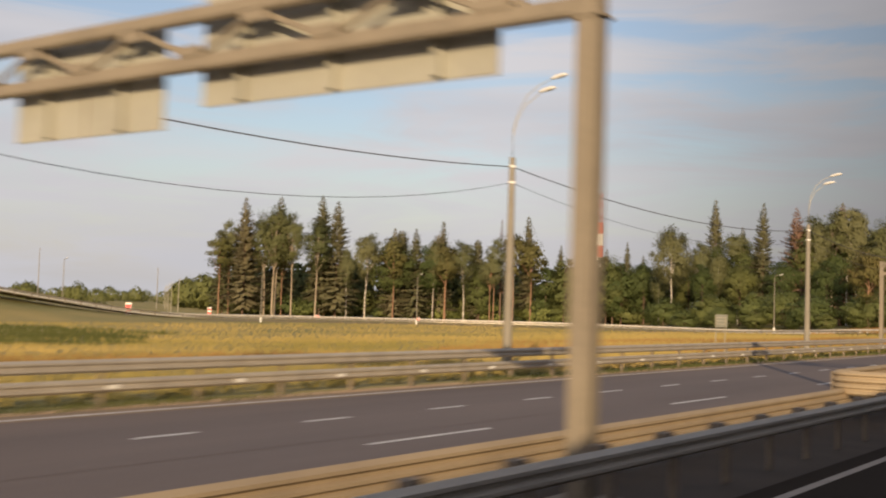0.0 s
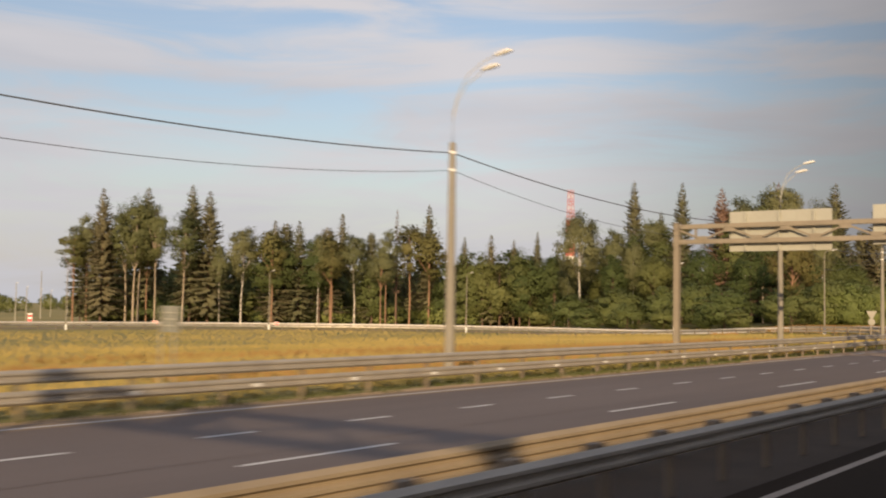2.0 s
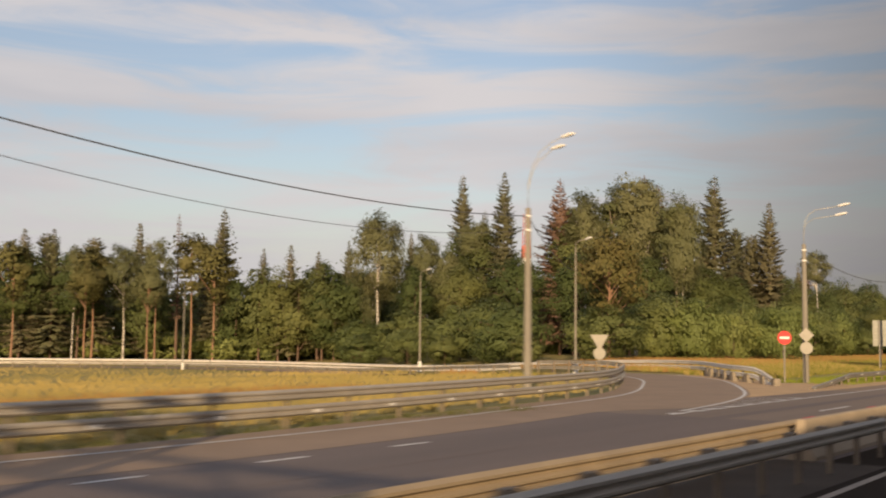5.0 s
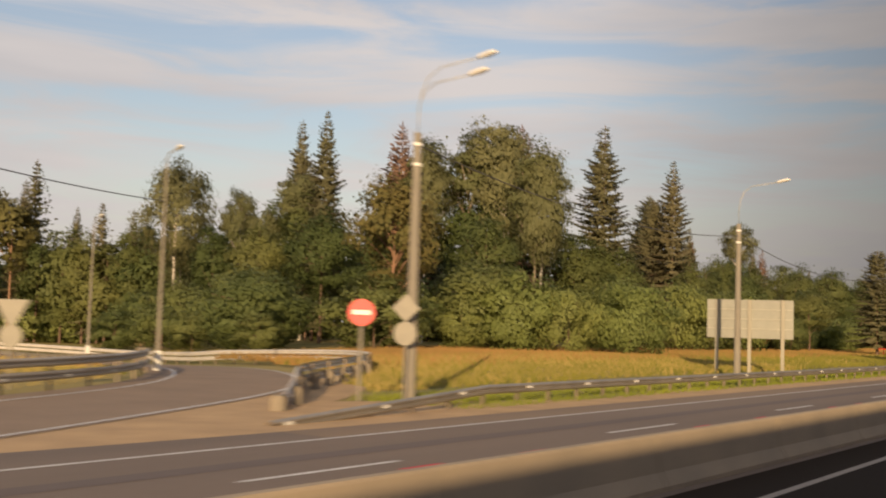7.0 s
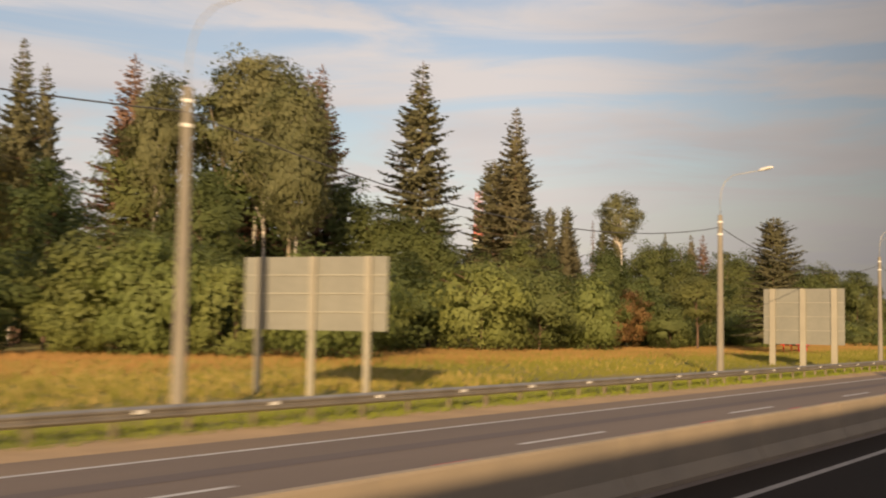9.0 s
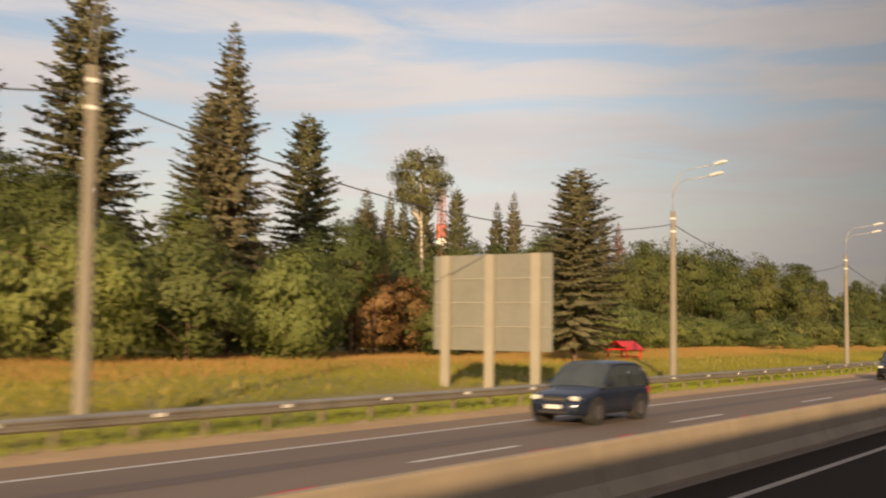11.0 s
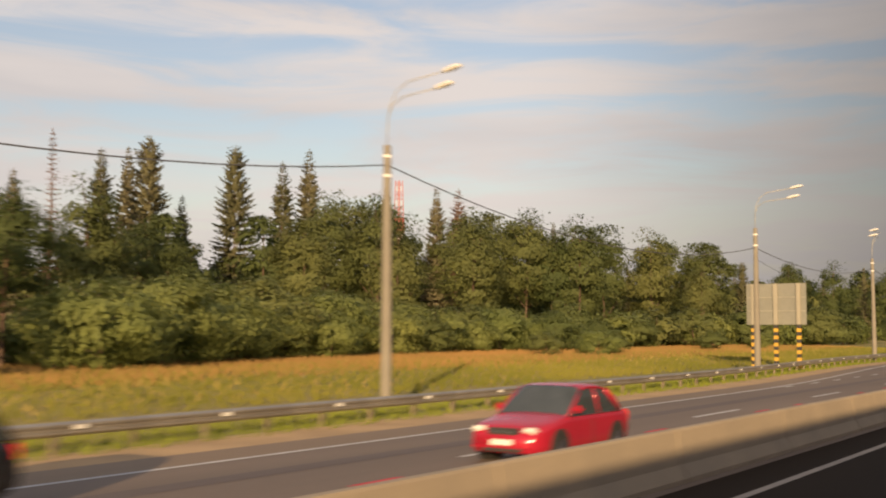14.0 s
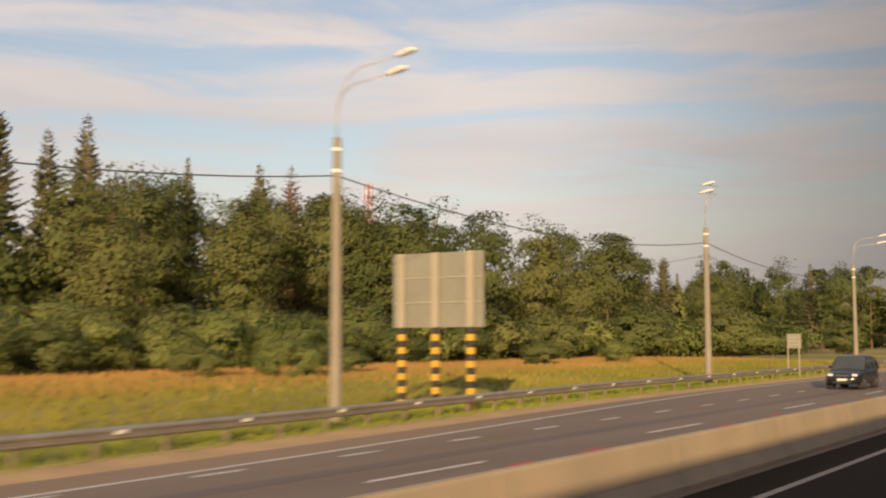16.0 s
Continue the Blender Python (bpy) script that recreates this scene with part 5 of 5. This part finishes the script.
# the body of the wood behind its front
DEEP = []
FRONT = [(226, 216), (196, 244), (160, 266), (118, 275), (95, 272), (78, 288), (74, 310), (72, 330), (84, 350), (112, 384), (122, 415), (110, 441), (100, 460), (88, 500), (78, 530), (66, 640), (50, 760)]
for leg, ((w0, y0), (w1, y1)) in enumerate(zip(FRONT, FRONT[1:])):
    length = math.hypot(w1 - w0, y1 - y0)
    nx, ny = (y1 - y0) / length, -(w1 - w0) / length
    if nx * 1 + ny * 1 < 0:
        nx, ny = -nx, -ny
    for i in range(int(length / 4.8)):
        t = tree_rng.random()
        d = 3 + 40 * tree_rng.random() ** 1.4
        w, y = w0 + (w1 - w0) * t + nx * d, y0 + (y1 - y0) * t + ny * d
        kind = tree_rng.choice(("leafy_tree", "leafy_tree", "spruce_tree", "spruce_tree", "pine_tree"))
        if kind == "leafy_tree" and d > 12:
            continue
        plant(kind, bend(min(y, 450)) - w, y, tree_rng.uniform(8.0, 12.0) if 5 <= leg <= 7 else tree_rng.uniform(12.5, 18.5), inner=True)
    for i in range(int(length / 2.6)):  # the close deep of the wood
        t = (i + tree_rng.random()) / int(length / 2.6)
        d = tree_rng.uniform(14, 34)
        w, y = w0 + (w1 - w0) * t + nx * d, y0 + (y1 - y0) * t + ny * d
        DEEP.append((bend(min(y, 450)) - w, y, tree_rng.uniform(6.5, 10.5) if 5 <= leg <= 7 else tree_rng.uniform(11, 16.5), 5.6))
    for i in range(int(length / 4.0) if leg < 4 else 0):  # low dark growth that closes the view between the stems
        t, d = tree_rng.random(), tree_rng.uniform(8, 20)
        w, y = w0 + (w1 - w0) * t + nx * d, y0 + (y1 - y0) * t + ny * d
        DEEP.append((bend(min(y, 450)) - w, y, tree_rng.uniform(7, 12), 4.5))
    for i in range(int(length / (6.0 if leg > 3 else 3.0))):  # undergrowth at the edge
        t = tree_rng.random()
        d = tree_rng.uniform(-5, 3)
        w, y = w0 + (w1 - w0) * t + nx * d, y0 + (y1 - y0) * t + ny * d
        plant(tree_rng.choice(("green_bush", "green_bush", "willow_bush")), bend(min(y, 450)) - w, y, tree_rng.uniform(3, 7) if leg > 3 else tree_rng.uniform(1.2, 5.2), 1.5 if leg < 4 else 1.0, inner=True)

# a far line of trees beyond the open land
for i in range(80):
    far, az = tree_rng.uniform(520, 900), radians(tree_rng.uniform(44, 66))
    DEEP.append((-far * math.sin(az), far * math.cos(az) + 20, tree_rng.uniform(4.5, 8.5), 6.0))
for i in range(26):  # the wood goes on behind the distant road
    t = tree_rng.random()
    DEEP.append((-283 - 100 * t, 268 + 64 * t + tree_rng.uniform(-2, 12), tree_rng.uniform(10, 12.5) - 2.0 * t, 5.0))


def deep_wood(trees):
    """The close mass of far crowns, too many to tell apart, as one mesh."""
    gen = np.random.default_rng(9)
    all_c, all_n = [], []
    for x, y, top, r in trees:
        n = 350
        g = ground_z(bend(min(y, 450)) - x, y)
        h = top - g
        p = gen.normal(size=(n, 3))
        p /= np.linalg.norm(p, axis=1)[:, None]
        lump = np.array([1 + 0.3 * noise.noise((a_ * 1.8 + x, b_ * 1.8 + y, c_ * 1.8)) for a_, b_, c_ in p])
        rad = (gen.uniform(0.55, 1.0, n) ** 0.5 * lump)[:, None]
        taper = np.where(p[:, 2] > 0, 1 - 0.35 * p[:, 2], 1.0)[:, None]
        c = np.concatenate([p[:, :2] * rad * taper * r, p[:, 2:] * rad * h * 0.52 + h * 0.48], axis=1) + np.array([x, y, g])
        q, soft = leaves_at(c, h * 0.062 + 0.15, gen, 0.3, 0.1, p)
        all_c.append(q)
        all_n.append(soft)
    ob = part("deep_wood", leaf_mesh("deep_wood", np.concatenate(all_c), DARK_LEAF, np.concatenate(all_n)))
    tagged(ob, "dense dark-green crowns of the wood behind its front trees", "wood", kind="stuff")


deep_wood(DEEP)

# bushes and young trees before the wood along the late meadow: kind, w, y, top, width
for kind, w, y, top, width in (
        ("green_bush", 62, 262, 7.5, 1.2), ("willow_bush", 56, 268, 9.0, 1.1), ("green_bush", 58, 276, 8.5, 1.2), ("willow_bush", 54, 283, 9.5, 1.0), ("green_bush", 52, 290, 9.0, 1.0),
        ("willow_bush", 51, 298, 9.0, 0.9), ("green_bush", 55, 303, 8.5, 0.9), ("leafy_tree", 55, 310, 11.5, 0.9), ("withered_bush", 56, 318, 7.5, 1.0), ("green_bush", 50, 316, 6, 1.0),
        ("green_bush", 57.5, 322.5, 9.6, 0.95), ("green_bush", 57, 328.5, 8.6, 1.0), ("leafy_tree", 49, 322, 9.3, 1.45), ("withered_bush", 55, 313, 8.0, 0.8)):
    plant(kind, bend(y) - w, y, top, width)
for kind, w, y, top, width in (
        ("leafy_tree", 55, 342, 10.5, 1.0), ("willow_bush", 49, 344, 6.0, 1.3), ("willow_bush", 53, 352, 6.5, 1.4), ("willow_bush", 57, 360, 6.5, 1.4), ("green_bush", 60, 368, 7.0, 1.2),
        ("willow_bush", 62, 378, 6.5, 1.4), ("willow_bush", 66, 386, 6.5, 1.4), ("willow_bush", 66, 395, 6.0, 1.4), ("green_bush", 64, 405, 6.0, 1.3), ("green_bush", 57, 412, 5.0, 1.2),
        ("willow_bush", 66, 416, 6.0, 1.3), ("green_bush", 64, 428, 7.0, 1.2), ("green_bush", 58, 436, 5.0, 1.3), ("leafy_tree", 76, 408, 15, 1.0), ("leafy_tree", 80, 396, 15, 1.0)):
    plant(kind, bend(y) - w, y, top, width)
for kind, w, y, top, width in (
        ("leafy_tree", 74, 422, 16, 1.0), ("leafy_tree", 72, 440, 15, 1.0), ("leafy_tree", 90, 382, 14, 1.1), ("leafy_tree", 84, 372, 12, 1.1), ("green_bush", 56, 452, 6, 1.2), ("green_bush", 54, 470, 7, 1.2),
        ("green_bush", 50, 490, 7, 1.2), ("leafy_tree", 62, 470, 13, 1.0), ("leafy_tree", 58, 500, 14, 1.0), ("green_bush", 44, 520, 6, 1.3), ("leafy_tree", 50, 540, 15, 1.0)):
    plant(kind, bend(min(y, 450)) - w, y, top, width)
for kind, w, y, top, width in (
        ("green_bush", 60, 232, 7, 1.2), ("green_bush", 64, 240, 8, 1.2), ("green_bush", 58, 246, 9, 1.2), ("green_bush", 62, 254, 9, 1.2), ("green_bush", 70, 228, 7, 1.2), ("green_bush", 78, 236, 8, 1.2),
        ("green_bush", 86, 240, 8, 1.2), ("leafy_tree", 74, 252, 15, 1.0), ("leafy_tree", 84, 252, 15, 1.0), ("leafy_tree", 68, 262, 15, 0.9), ("leafy_tree", 64, 285, 10, 0.9), ("leafy_tree", 94, 252, 14, 1.0),
        ("green_bush", 66, 224, 3.6, 1.3), ("green_bush", 74, 229, 3.8, 1.3), ("green_bush", 83, 232, 3.6, 1.3), ("green_bush", 92, 236, 4, 1.3), ("green_bush", 101, 237, 3.6, 1.3),
        ("leafy_tree", 104, 254, 14, 1.0), ("green_bush", 98, 244, 7, 1.2), ("green_bush", 112, 250, 6, 1.3)):
    plant(kind, bend(y) - w, y, top, width)


for kind, w, y, top, width in (("willow_bush", 44.5, 396.5, 3.0, 1.5), ("green_bush", 47.5, 392, 2.6, 1.4), ("green_bush", 46, 404, 2.4, 1.3), ("green_bush", 45.5, 430, 3.0, 1.5), ("willow_bush", 43.5, 442, 2.8, 1.4)):
    plant(kind, bend(y) - w, y, top, width)


# the willow thicket that runs unbroken before the wood along the late meadow
y = 330.0
while y < 520:
    for w in (56.5, 62.5):
        plant("willow_bush" if tree_rng.random() < 0.8 else "green_bush", bend(min(y, 450)) - (w - 8 * smoothstep(430, 520, y) + 3.5 * smoothstep(360, 385, y) + tree_rng.uniform(-1.5, 1.5)), y, tree_rng.uniform(4.0, 5.6), 1.35, inner=y > 430 or w > 60)
    y += tree_rng.uniform(4.6, 6.4)


# ---- grass ----
def grass(name, mat, label, spots, gen, size):
    """Tufts of upright blades; spots is n x 3."""
    n = len(spots)
    a_ = gen.uniform(0, 6.283, n)
    h = size * gen.uniform(0.55, 1.25, n)
    wd = size * (0.1 + 0.16 * gen.uniform(0, 1, n))
    lean = gen.normal(0, 0.6, (n, 2)) * h[:, None]
    dx, dy = np.cos(a_) * wd, np.sin(a_) * wd
    b = spots
    tip = b + np.stack([lean[:, 0], lean[:, 1], h], 1)
    sgn = np.where(0.55 * np.sin(a_) + 0.83 * np.cos(a_) > 0, 1.0, -1.0)  # blades show their face to the road
    dx, dy = dx * sgn, dy * sgn
    c = np.stack([b + np.stack([-dx, -dy, 0 * h - 0.1], 1), b + np.stack([dx, dy, 0 * h - 0.1], 1), tip], 1)
    face = np.stack([dy, -dx, 0 * h], 1) / wd[:, None]
    ob = part(name, leaf_mesh(name, c, mat, face * 0.2 + np.array([0.35, -0.4, 0.55])))
    tagged(ob, label, "grass", kind="stuff")


def scatter(n, w0, w1, y0, y1, gen, power=1.0, keep=None, height_at=ground_z):
    w = w0 + (w1 - w0) * gen.uniform(0, 1, n) ** power
    y = gen.uniform(y0, y1, n)
    out = []
    for a_, b_ in zip(w, y):
        if keep and not keep(a_, b_):
            continue
        p = at(a_, b_)
        out.append((p.x, p.y, height_at(a_, b_)))
    return np.array(out)


def off_ramp(w, y):
    p = at(w, y)
    return min((p.x - rx) ** 2 + (p.y - ry) ** 2 for rx, ry in ramp_near) > 33 and not (w < 21.8 + 5 * smoothstep(130, 185, y))


def patchy(w, y):
    return noise.noise((w * 0.12, y * 0.05, 3.0)) > -0.25


def green_bank(w, y):
    """Green patch of uneven outline at the foot of the ramp's bank."""
    d = ((w - 97 - 1.4 * (y - 68)) / 19) ** 2 + ((y - 68) / 22) ** 2
    return d + 0.9 * noise.noise((w * 0.09, y * 0.06, 5.0)) < 0.8


def dry_spot(w, y):
    return off_ramp(w, y) and not green_bank(w, y)


gg = np.random.default_rng(4)
grass("dry_grass", HAY, "tall golden dry grass filling the meadow inside the loop", scatter(68000, 22.6, 75, -40, 198, gg, 1.35, dry_spot), gg, 0.34)
grass("dry_grass", HAY, "golden dry grass further out in the meadow", scatter(30000, 70, 150, -20, 225, gg, 1.0, dry_spot), gg, 0.36)
grass("bank_grass", BANK_GRASS, "dark green grass on the bank below the rising ramp", scatter(20000, 92, 190, 20, 92, gg, 1.0, lambda w, y: off_ramp(w, y) and noise.noise((w * 0.05, y * 0.03, 8.0)) > 0.25 - 0.012 * (w - 92), land_z), gg, 0.5)
grass("bank_grass", BANK_GRASS, "dark green patch of grass in the dry meadow", scatter(36000, 40, 160, 20, 110, gg, 1.0, lambda w, y: off_ramp(w, y) and green_bank(w, y), land_z), gg, 0.5)
grass("rust_grass", RUSTY_GRASS, "brown seeding grass in drifts behind the guardrail", scatter(60000, 23.4, 54, -20, 165, gg, 1.1, lambda w, y: off_ramp(w, y) and noise.noise((w * 0.11, y * 0.03, 2.0)) > 0.02 + 0.0012 * (w - 40) ** 2), gg, 0.4)
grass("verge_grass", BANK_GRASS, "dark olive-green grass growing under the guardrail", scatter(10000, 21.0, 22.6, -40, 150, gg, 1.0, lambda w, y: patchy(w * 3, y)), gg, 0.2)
grass("verge_grass", VERGE_GRASS, "green verge grass under and behind the guardrail", scatter(34000, 19.3, 24.5, 186, 440, gg, 1.0, lambda w, y: w > 19.4 + 2.4 * smoothstep(352, 400, y)), gg, 0.24)
grass("meadow_grass", GREEN_GRASS, "yellow-green meadow grass behind the guardrail", scatter(88000, 23.5, 50, 190, 470, gg, 1.2, off_ramp), gg, 0.3)
grass("dry_grass", HAY, "dry straw-coloured grass between the green", scatter(11000, 28, 50, 188, 470, gg, 0.8, off_ramp), gg, 0.32)
grass("dry_grass", HAY, "tufts of golden dry grass behind the end of the guardrail", scatter(8000, 22.5, 46, 189, 246, gg, 0.9, off_ramp), gg, 0.36)
grass("rust_grass", RUSTY_GRASS, "rust-brown seeding grass before the bushes", scatter(56000, 36, 62, 200, 470, gg, 0.7, off_ramp), gg, 0.42)


# ---- cars ----
def car(name, w, y, paint, label, length=4.6, width=1.8, height=1.65, suv=True):
    """A car that faces back along the road, towards the eye (its front is at -y): a lofted body, a glass house with pillars, and a roof."""
    root = thing(name, along(w, y, 0.0), label, "car", "cars on the far carriageway")
    hl, hw = length / 2, width / 2
    belt = height * (0.6 if suv else 0.62)
    sill = 0.28 if suv else 0.2
    wheel_r = 0.36 if suv else 0.31
    front, rear = -hl + length * 0.19, hl - length * 0.2
    deck = belt + 0.02 if suv else belt + 0.0

    def spread(stations, u):
        for (u0, v0), (u1, v1) in zip(stations, stations[1:]):
            if u <= u1:
                return v0 + (v1 - v0) * smoothstep(u0, u1, u)
        return stations[-1][1]
    top_line = ((0.0, belt * 0.62), (0.03, belt * 0.76), (0.1, belt * 0.86), (0.29, belt * 1.0), (0.5, belt), (0.9, deck), (0.97, deck - 0.06), (1.0, deck - 0.25))
    plan = ((0.0, 0.78), (0.05, 0.93), (0.14, 0.99), (0.3, 1.0), (0.8, 1.0), (0.94, 0.96), (1.0, 0.86))
    floor_line = ((0.0, sill + 0.04), (0.06, sill), (0.94, sill), (1.0, sill + 0.12))
    section = ((0.9, 0.0), (0.965, 0.1), (1.0, 0.35), (1.0, 0.6), (0.985, 0.8), (0.95, 0.93), (0.86, 0.985), (0.55, 1.02), (0.0, 1.04))
    us = [0.0, 0.012, 0.03, 0.06, 0.1] + [0.1 + 0.8 * i / 14 for i in range(1, 15)] + [0.93, 0.96, 0.985, 1.0]
    ring_x = [(-a_, b_) for a_, b_ in section[:-1]] + [section[-1]] + [(a_, b_) for a_, b_ in reversed(section[:-1])]
    verts, faces, k = [], [], len(ring_x)
    for u in us:
        top, low_, wide = spread(top_line, u), spread(floor_line, u), hw * spread(plan, u)
        verts += [(a_ * wide, -hl + length * u, low_ + (top - low_) * b_) for a_, b_ in ring_x]
    for i in range(len(us) - 1):
        faces += [(i * k + j, (i + 1) * k + j, (i + 1) * k + (j + 1) % k, i * k + (j + 1) % k) for j in range(k)]
    faces += [tuple(range(k)), tuple(range(len(us) * k - 1, (len(us) - 1) * k - 1, -1))]
    part("body", mesh_of("body", verts, faces, paint, True), root)
    # glass house: a loft from the windscreen's foot to the rear window's
    roof_line = ((0.26, 0.0), (0.44, 0.93), (0.52, 1.0), (0.7, 1.0), (0.86, 0.93), (0.97, 0.0)) if suv else ((0.28, 0.0), (0.45, 0.92), (0.52, 1.0), (0.64, 0.99), (0.74, 0.86), (0.88, 0.0))
    rise = height - belt
    cabin = ((0.93, 0.0), (0.9, 0.3), (0.85, 0.65), (0.8, 0.88), (0.7, 0.975), (0.4, 1.0), (0.0, 1.01))
    ring_c = [(-a_, b_) for a_, b_ in cabin[:-1]] + [cabin[-1]] + [(a_, b_) for a_, b_ in reversed(cabin[:-1])]
    u0, u1 = roof_line[0][0], roof_line[-1][0]

    def high(u):
        for (p0, v0), (p1, v1) in zip(roof_line, roof_line[1:]):
            if u <= p1:
                return v0 + (v1 - v0) * (u - p0) / (p1 - p0)
        return 0.0

    def shell(u, j, grow=0.0):
        a_, b_ = ring_c[j]
        z_ = high(u)
        wide = 1 - (1 - abs(a_) / 0.93) * z_ if a_ else 0.0
        return Vector((math.copysign(0.93 * wide, a_) * hw * (1 + grow) if a_ else 0.0, -hl + length * u, belt - 0.03 + (rise + 0.03) * min(b_, 1.01) * z_ + grow * 0.6))
    kc = len(ring_c)
    ra, rb = (0.45, 0.87) if suv else (0.46, 0.73)
    rs = [ra + (rb - ra) * i / 10 for i in range(11)]
    inner = range(3, kc - 3)
    last = kc - 1
    for pane, i0, i1, j0, j1 in (("windscreen", u0, ra + 0.01, 2, last - 2), ("rear_window", rb - 0.01, u1, 2, last - 2), ("side_window", u0, u1, 0, 3), ("side_window", u0, u1, last - 3, last)):
        ps, js = [i0 + (i1 - i0) * q / 16 for q in range(17)], range(j0, j1 + 1)
        kp = len(js)
        part(pane, mesh_of(pane, [shell(u, j, 0.002 if pane == "windscreen" else 0.0) for u in ps for j in js], [(i * kp + j, i * kp + j + 1, (i + 1) * kp + j + 1, (i + 1) * kp + j) for i in range(16) for j in range(kp - 1)], GLASS_DARK, True), root, "dark tinted glass")
    kr = len(inner)
    part("roof", mesh_of("roof", [shell(u, j, 0.012) for u in rs for j in inner], [(i * kr + j, i * kr + j + 1, (i + 1) * kr + j + 1, (i + 1) * kr + j) for i in range(10) for j in range(kr - 1)], paint, True), root)
    for sx, foot, head in ((-1, 0, 3), (1, kc - 1, kc - 4)):
        for ua, ub, r_ in ((u0 + 0.01, ra, 0.035), ((ra + rb) / 2 + 0.02, (ra + rb) / 2, 0.032), (u1 - 0.02, rb, 0.06)):
            part("pillar", sweep("pillar", ring(r_, 6), [shell(ua, foot), (shell(ua, foot) + shell(ub, head)) / 2 + Vector((sx * 0.02, 0, 0.02)), shell(ub, head)], paint, smooth=True), root)
        part("side_rail", sweep("side_rail", ring(0.03, 6), [shell(u, head, 0.006) for u in rs], paint, smooth=True), root)
        part("mirror", box("mirror", 0.2, 0.12, 0.15, paint, 0.05, (sx * (hw + 0.06), -hl + length * 0.34, belt + 0.1)), root)
        part("headlight", box("headlight", 0.34, 0.2, 0.12, LAMP_GLASS, 0.05, (sx * hw * 0.66, -hl + 0.11, belt * 0.72)), root, "clear headlight")
        part("tail_light", box("tail_light", 0.16, 0.12, 0.3, RED, 0.04, (sx * hw * 0.8, hl - 0.06, belt - 0.2)), root, "red tail light")
        part("belt_trim", sweep("belt_trim", ring(0.014, 5), [(sx * hw * 0.955, -hl + length * u, belt - 0.035) for u in (0.32, 0.5, 0.7, 0.86)], CHROME), root, "bright window trim")
        part("door_line", box("door_line", 0.014, 0.014, belt - sill - 0.3, BLACK, 0, (sx * (hw + 0.002), 0.1, (belt + sill) / 2)), root)
        for cy in (front, rear):
            part("wheel_arch", cone("wheel_arch", wheel_r * 1.16, wheel_r * 1.16, 0.3, BLACK, 24, -0.15), root, "black wheel arch", Matrix.Translation((sx * (hw - 0.142), cy, wheel_r + 0.02)) @ Matrix.Rotation(radians(90), 4, "Y"))
            car_wheel(root, Matrix.Translation((sx * (hw - 0.1), cy, wheel_r)) @ Matrix.Rotation(radians(90), 4, "Y"), wheel_r)
    part("grille", box("grille", width * 0.4, 0.12, 0.16, BLACK, 0.03, (0, -hl + 0.05, belt * 0.68)), root, "black grille")
    part("grille_bar", box("grille_bar", width * 0.38, 0.03, 0.03, CHROME, 0.01, (0, -hl - 0.015, belt * 0.69)), root, "chrome bar")
    part("bumper", box("bumper", width * 0.84, 0.22, 0.2, paint, 0.08, (0, -hl + 0.08, sill + 0.14)), root)
    part("air_intake", box("air_intake", width * 0.5, 0.05, 0.09, BLACK, 0.02, (0, -hl - 0.02, sill + 0.1)), root, "black air intake")
    part("number_plate", box("number_plate", 0.5, 0.02, 0.11, WHITE, 0.004, (0, -hl - 0.05, sill + 0.24)), root, "blank white number plate")
    return root


def car_wheel(parent, m, r):
    ob = part("wheel", cone("tyre", r, r, 0.22, RUBBER, 24, -0.11), parent, "black tyre", m)
    part("rim", cone("rim", r * 0.64, r * 0.58, 0.24, CHROME, 18, -0.12), ob, "bright rim")
    return ob


BLUE_CAR = material("dark_blue_car_paint", (0.022, 0.03, 0.055), (0.018, 0.026, 0.046), 0.2, 0.3, bump=0, specular=0.7)
BLACK_CAR = material("black_car_paint", (0.018, 0.02, 0.024), (0.024, 0.026, 0.03), 0.18, 0.3, bump=0, specular=0.7)
SILVER_CAR = material("silver_car_paint", (0.36, 0.38, 0.42), (0.31, 0.33, 0.37), 0.25, 0.6, bump=0, specular=0.7)
RED_CAR = material("red_car_paint", (0.5, 0.02, 0.045), (0.42, 0.018, 0.04), 0.2, 0.2, bump=0, specular=0.7)
car("car", 14.9, 272.2, BLUE_CAR, "dark blue off-road car on the far carriageway", 4.7, 1.85, 1.75)
car("car", 11.2, 304.5, SILVER_CAR, "silver saloon car in the lane beside the median", 4.6, 1.78, 1.45, False)
car("car", 14.7, 312.8, BLACK_CAR, "black off-road car on the far carriageway", 4.8, 1.9, 1.85)
car("car", 11.4, 326.4, RED_CAR, "bright red hatchback in the lane beside the median", 4.2, 1.75, 1.5, False)
car("car", 14.85, 409.2, BLACK_CAR, "black off-road car on the far carriageway", 4.7, 1.85, 1.75)
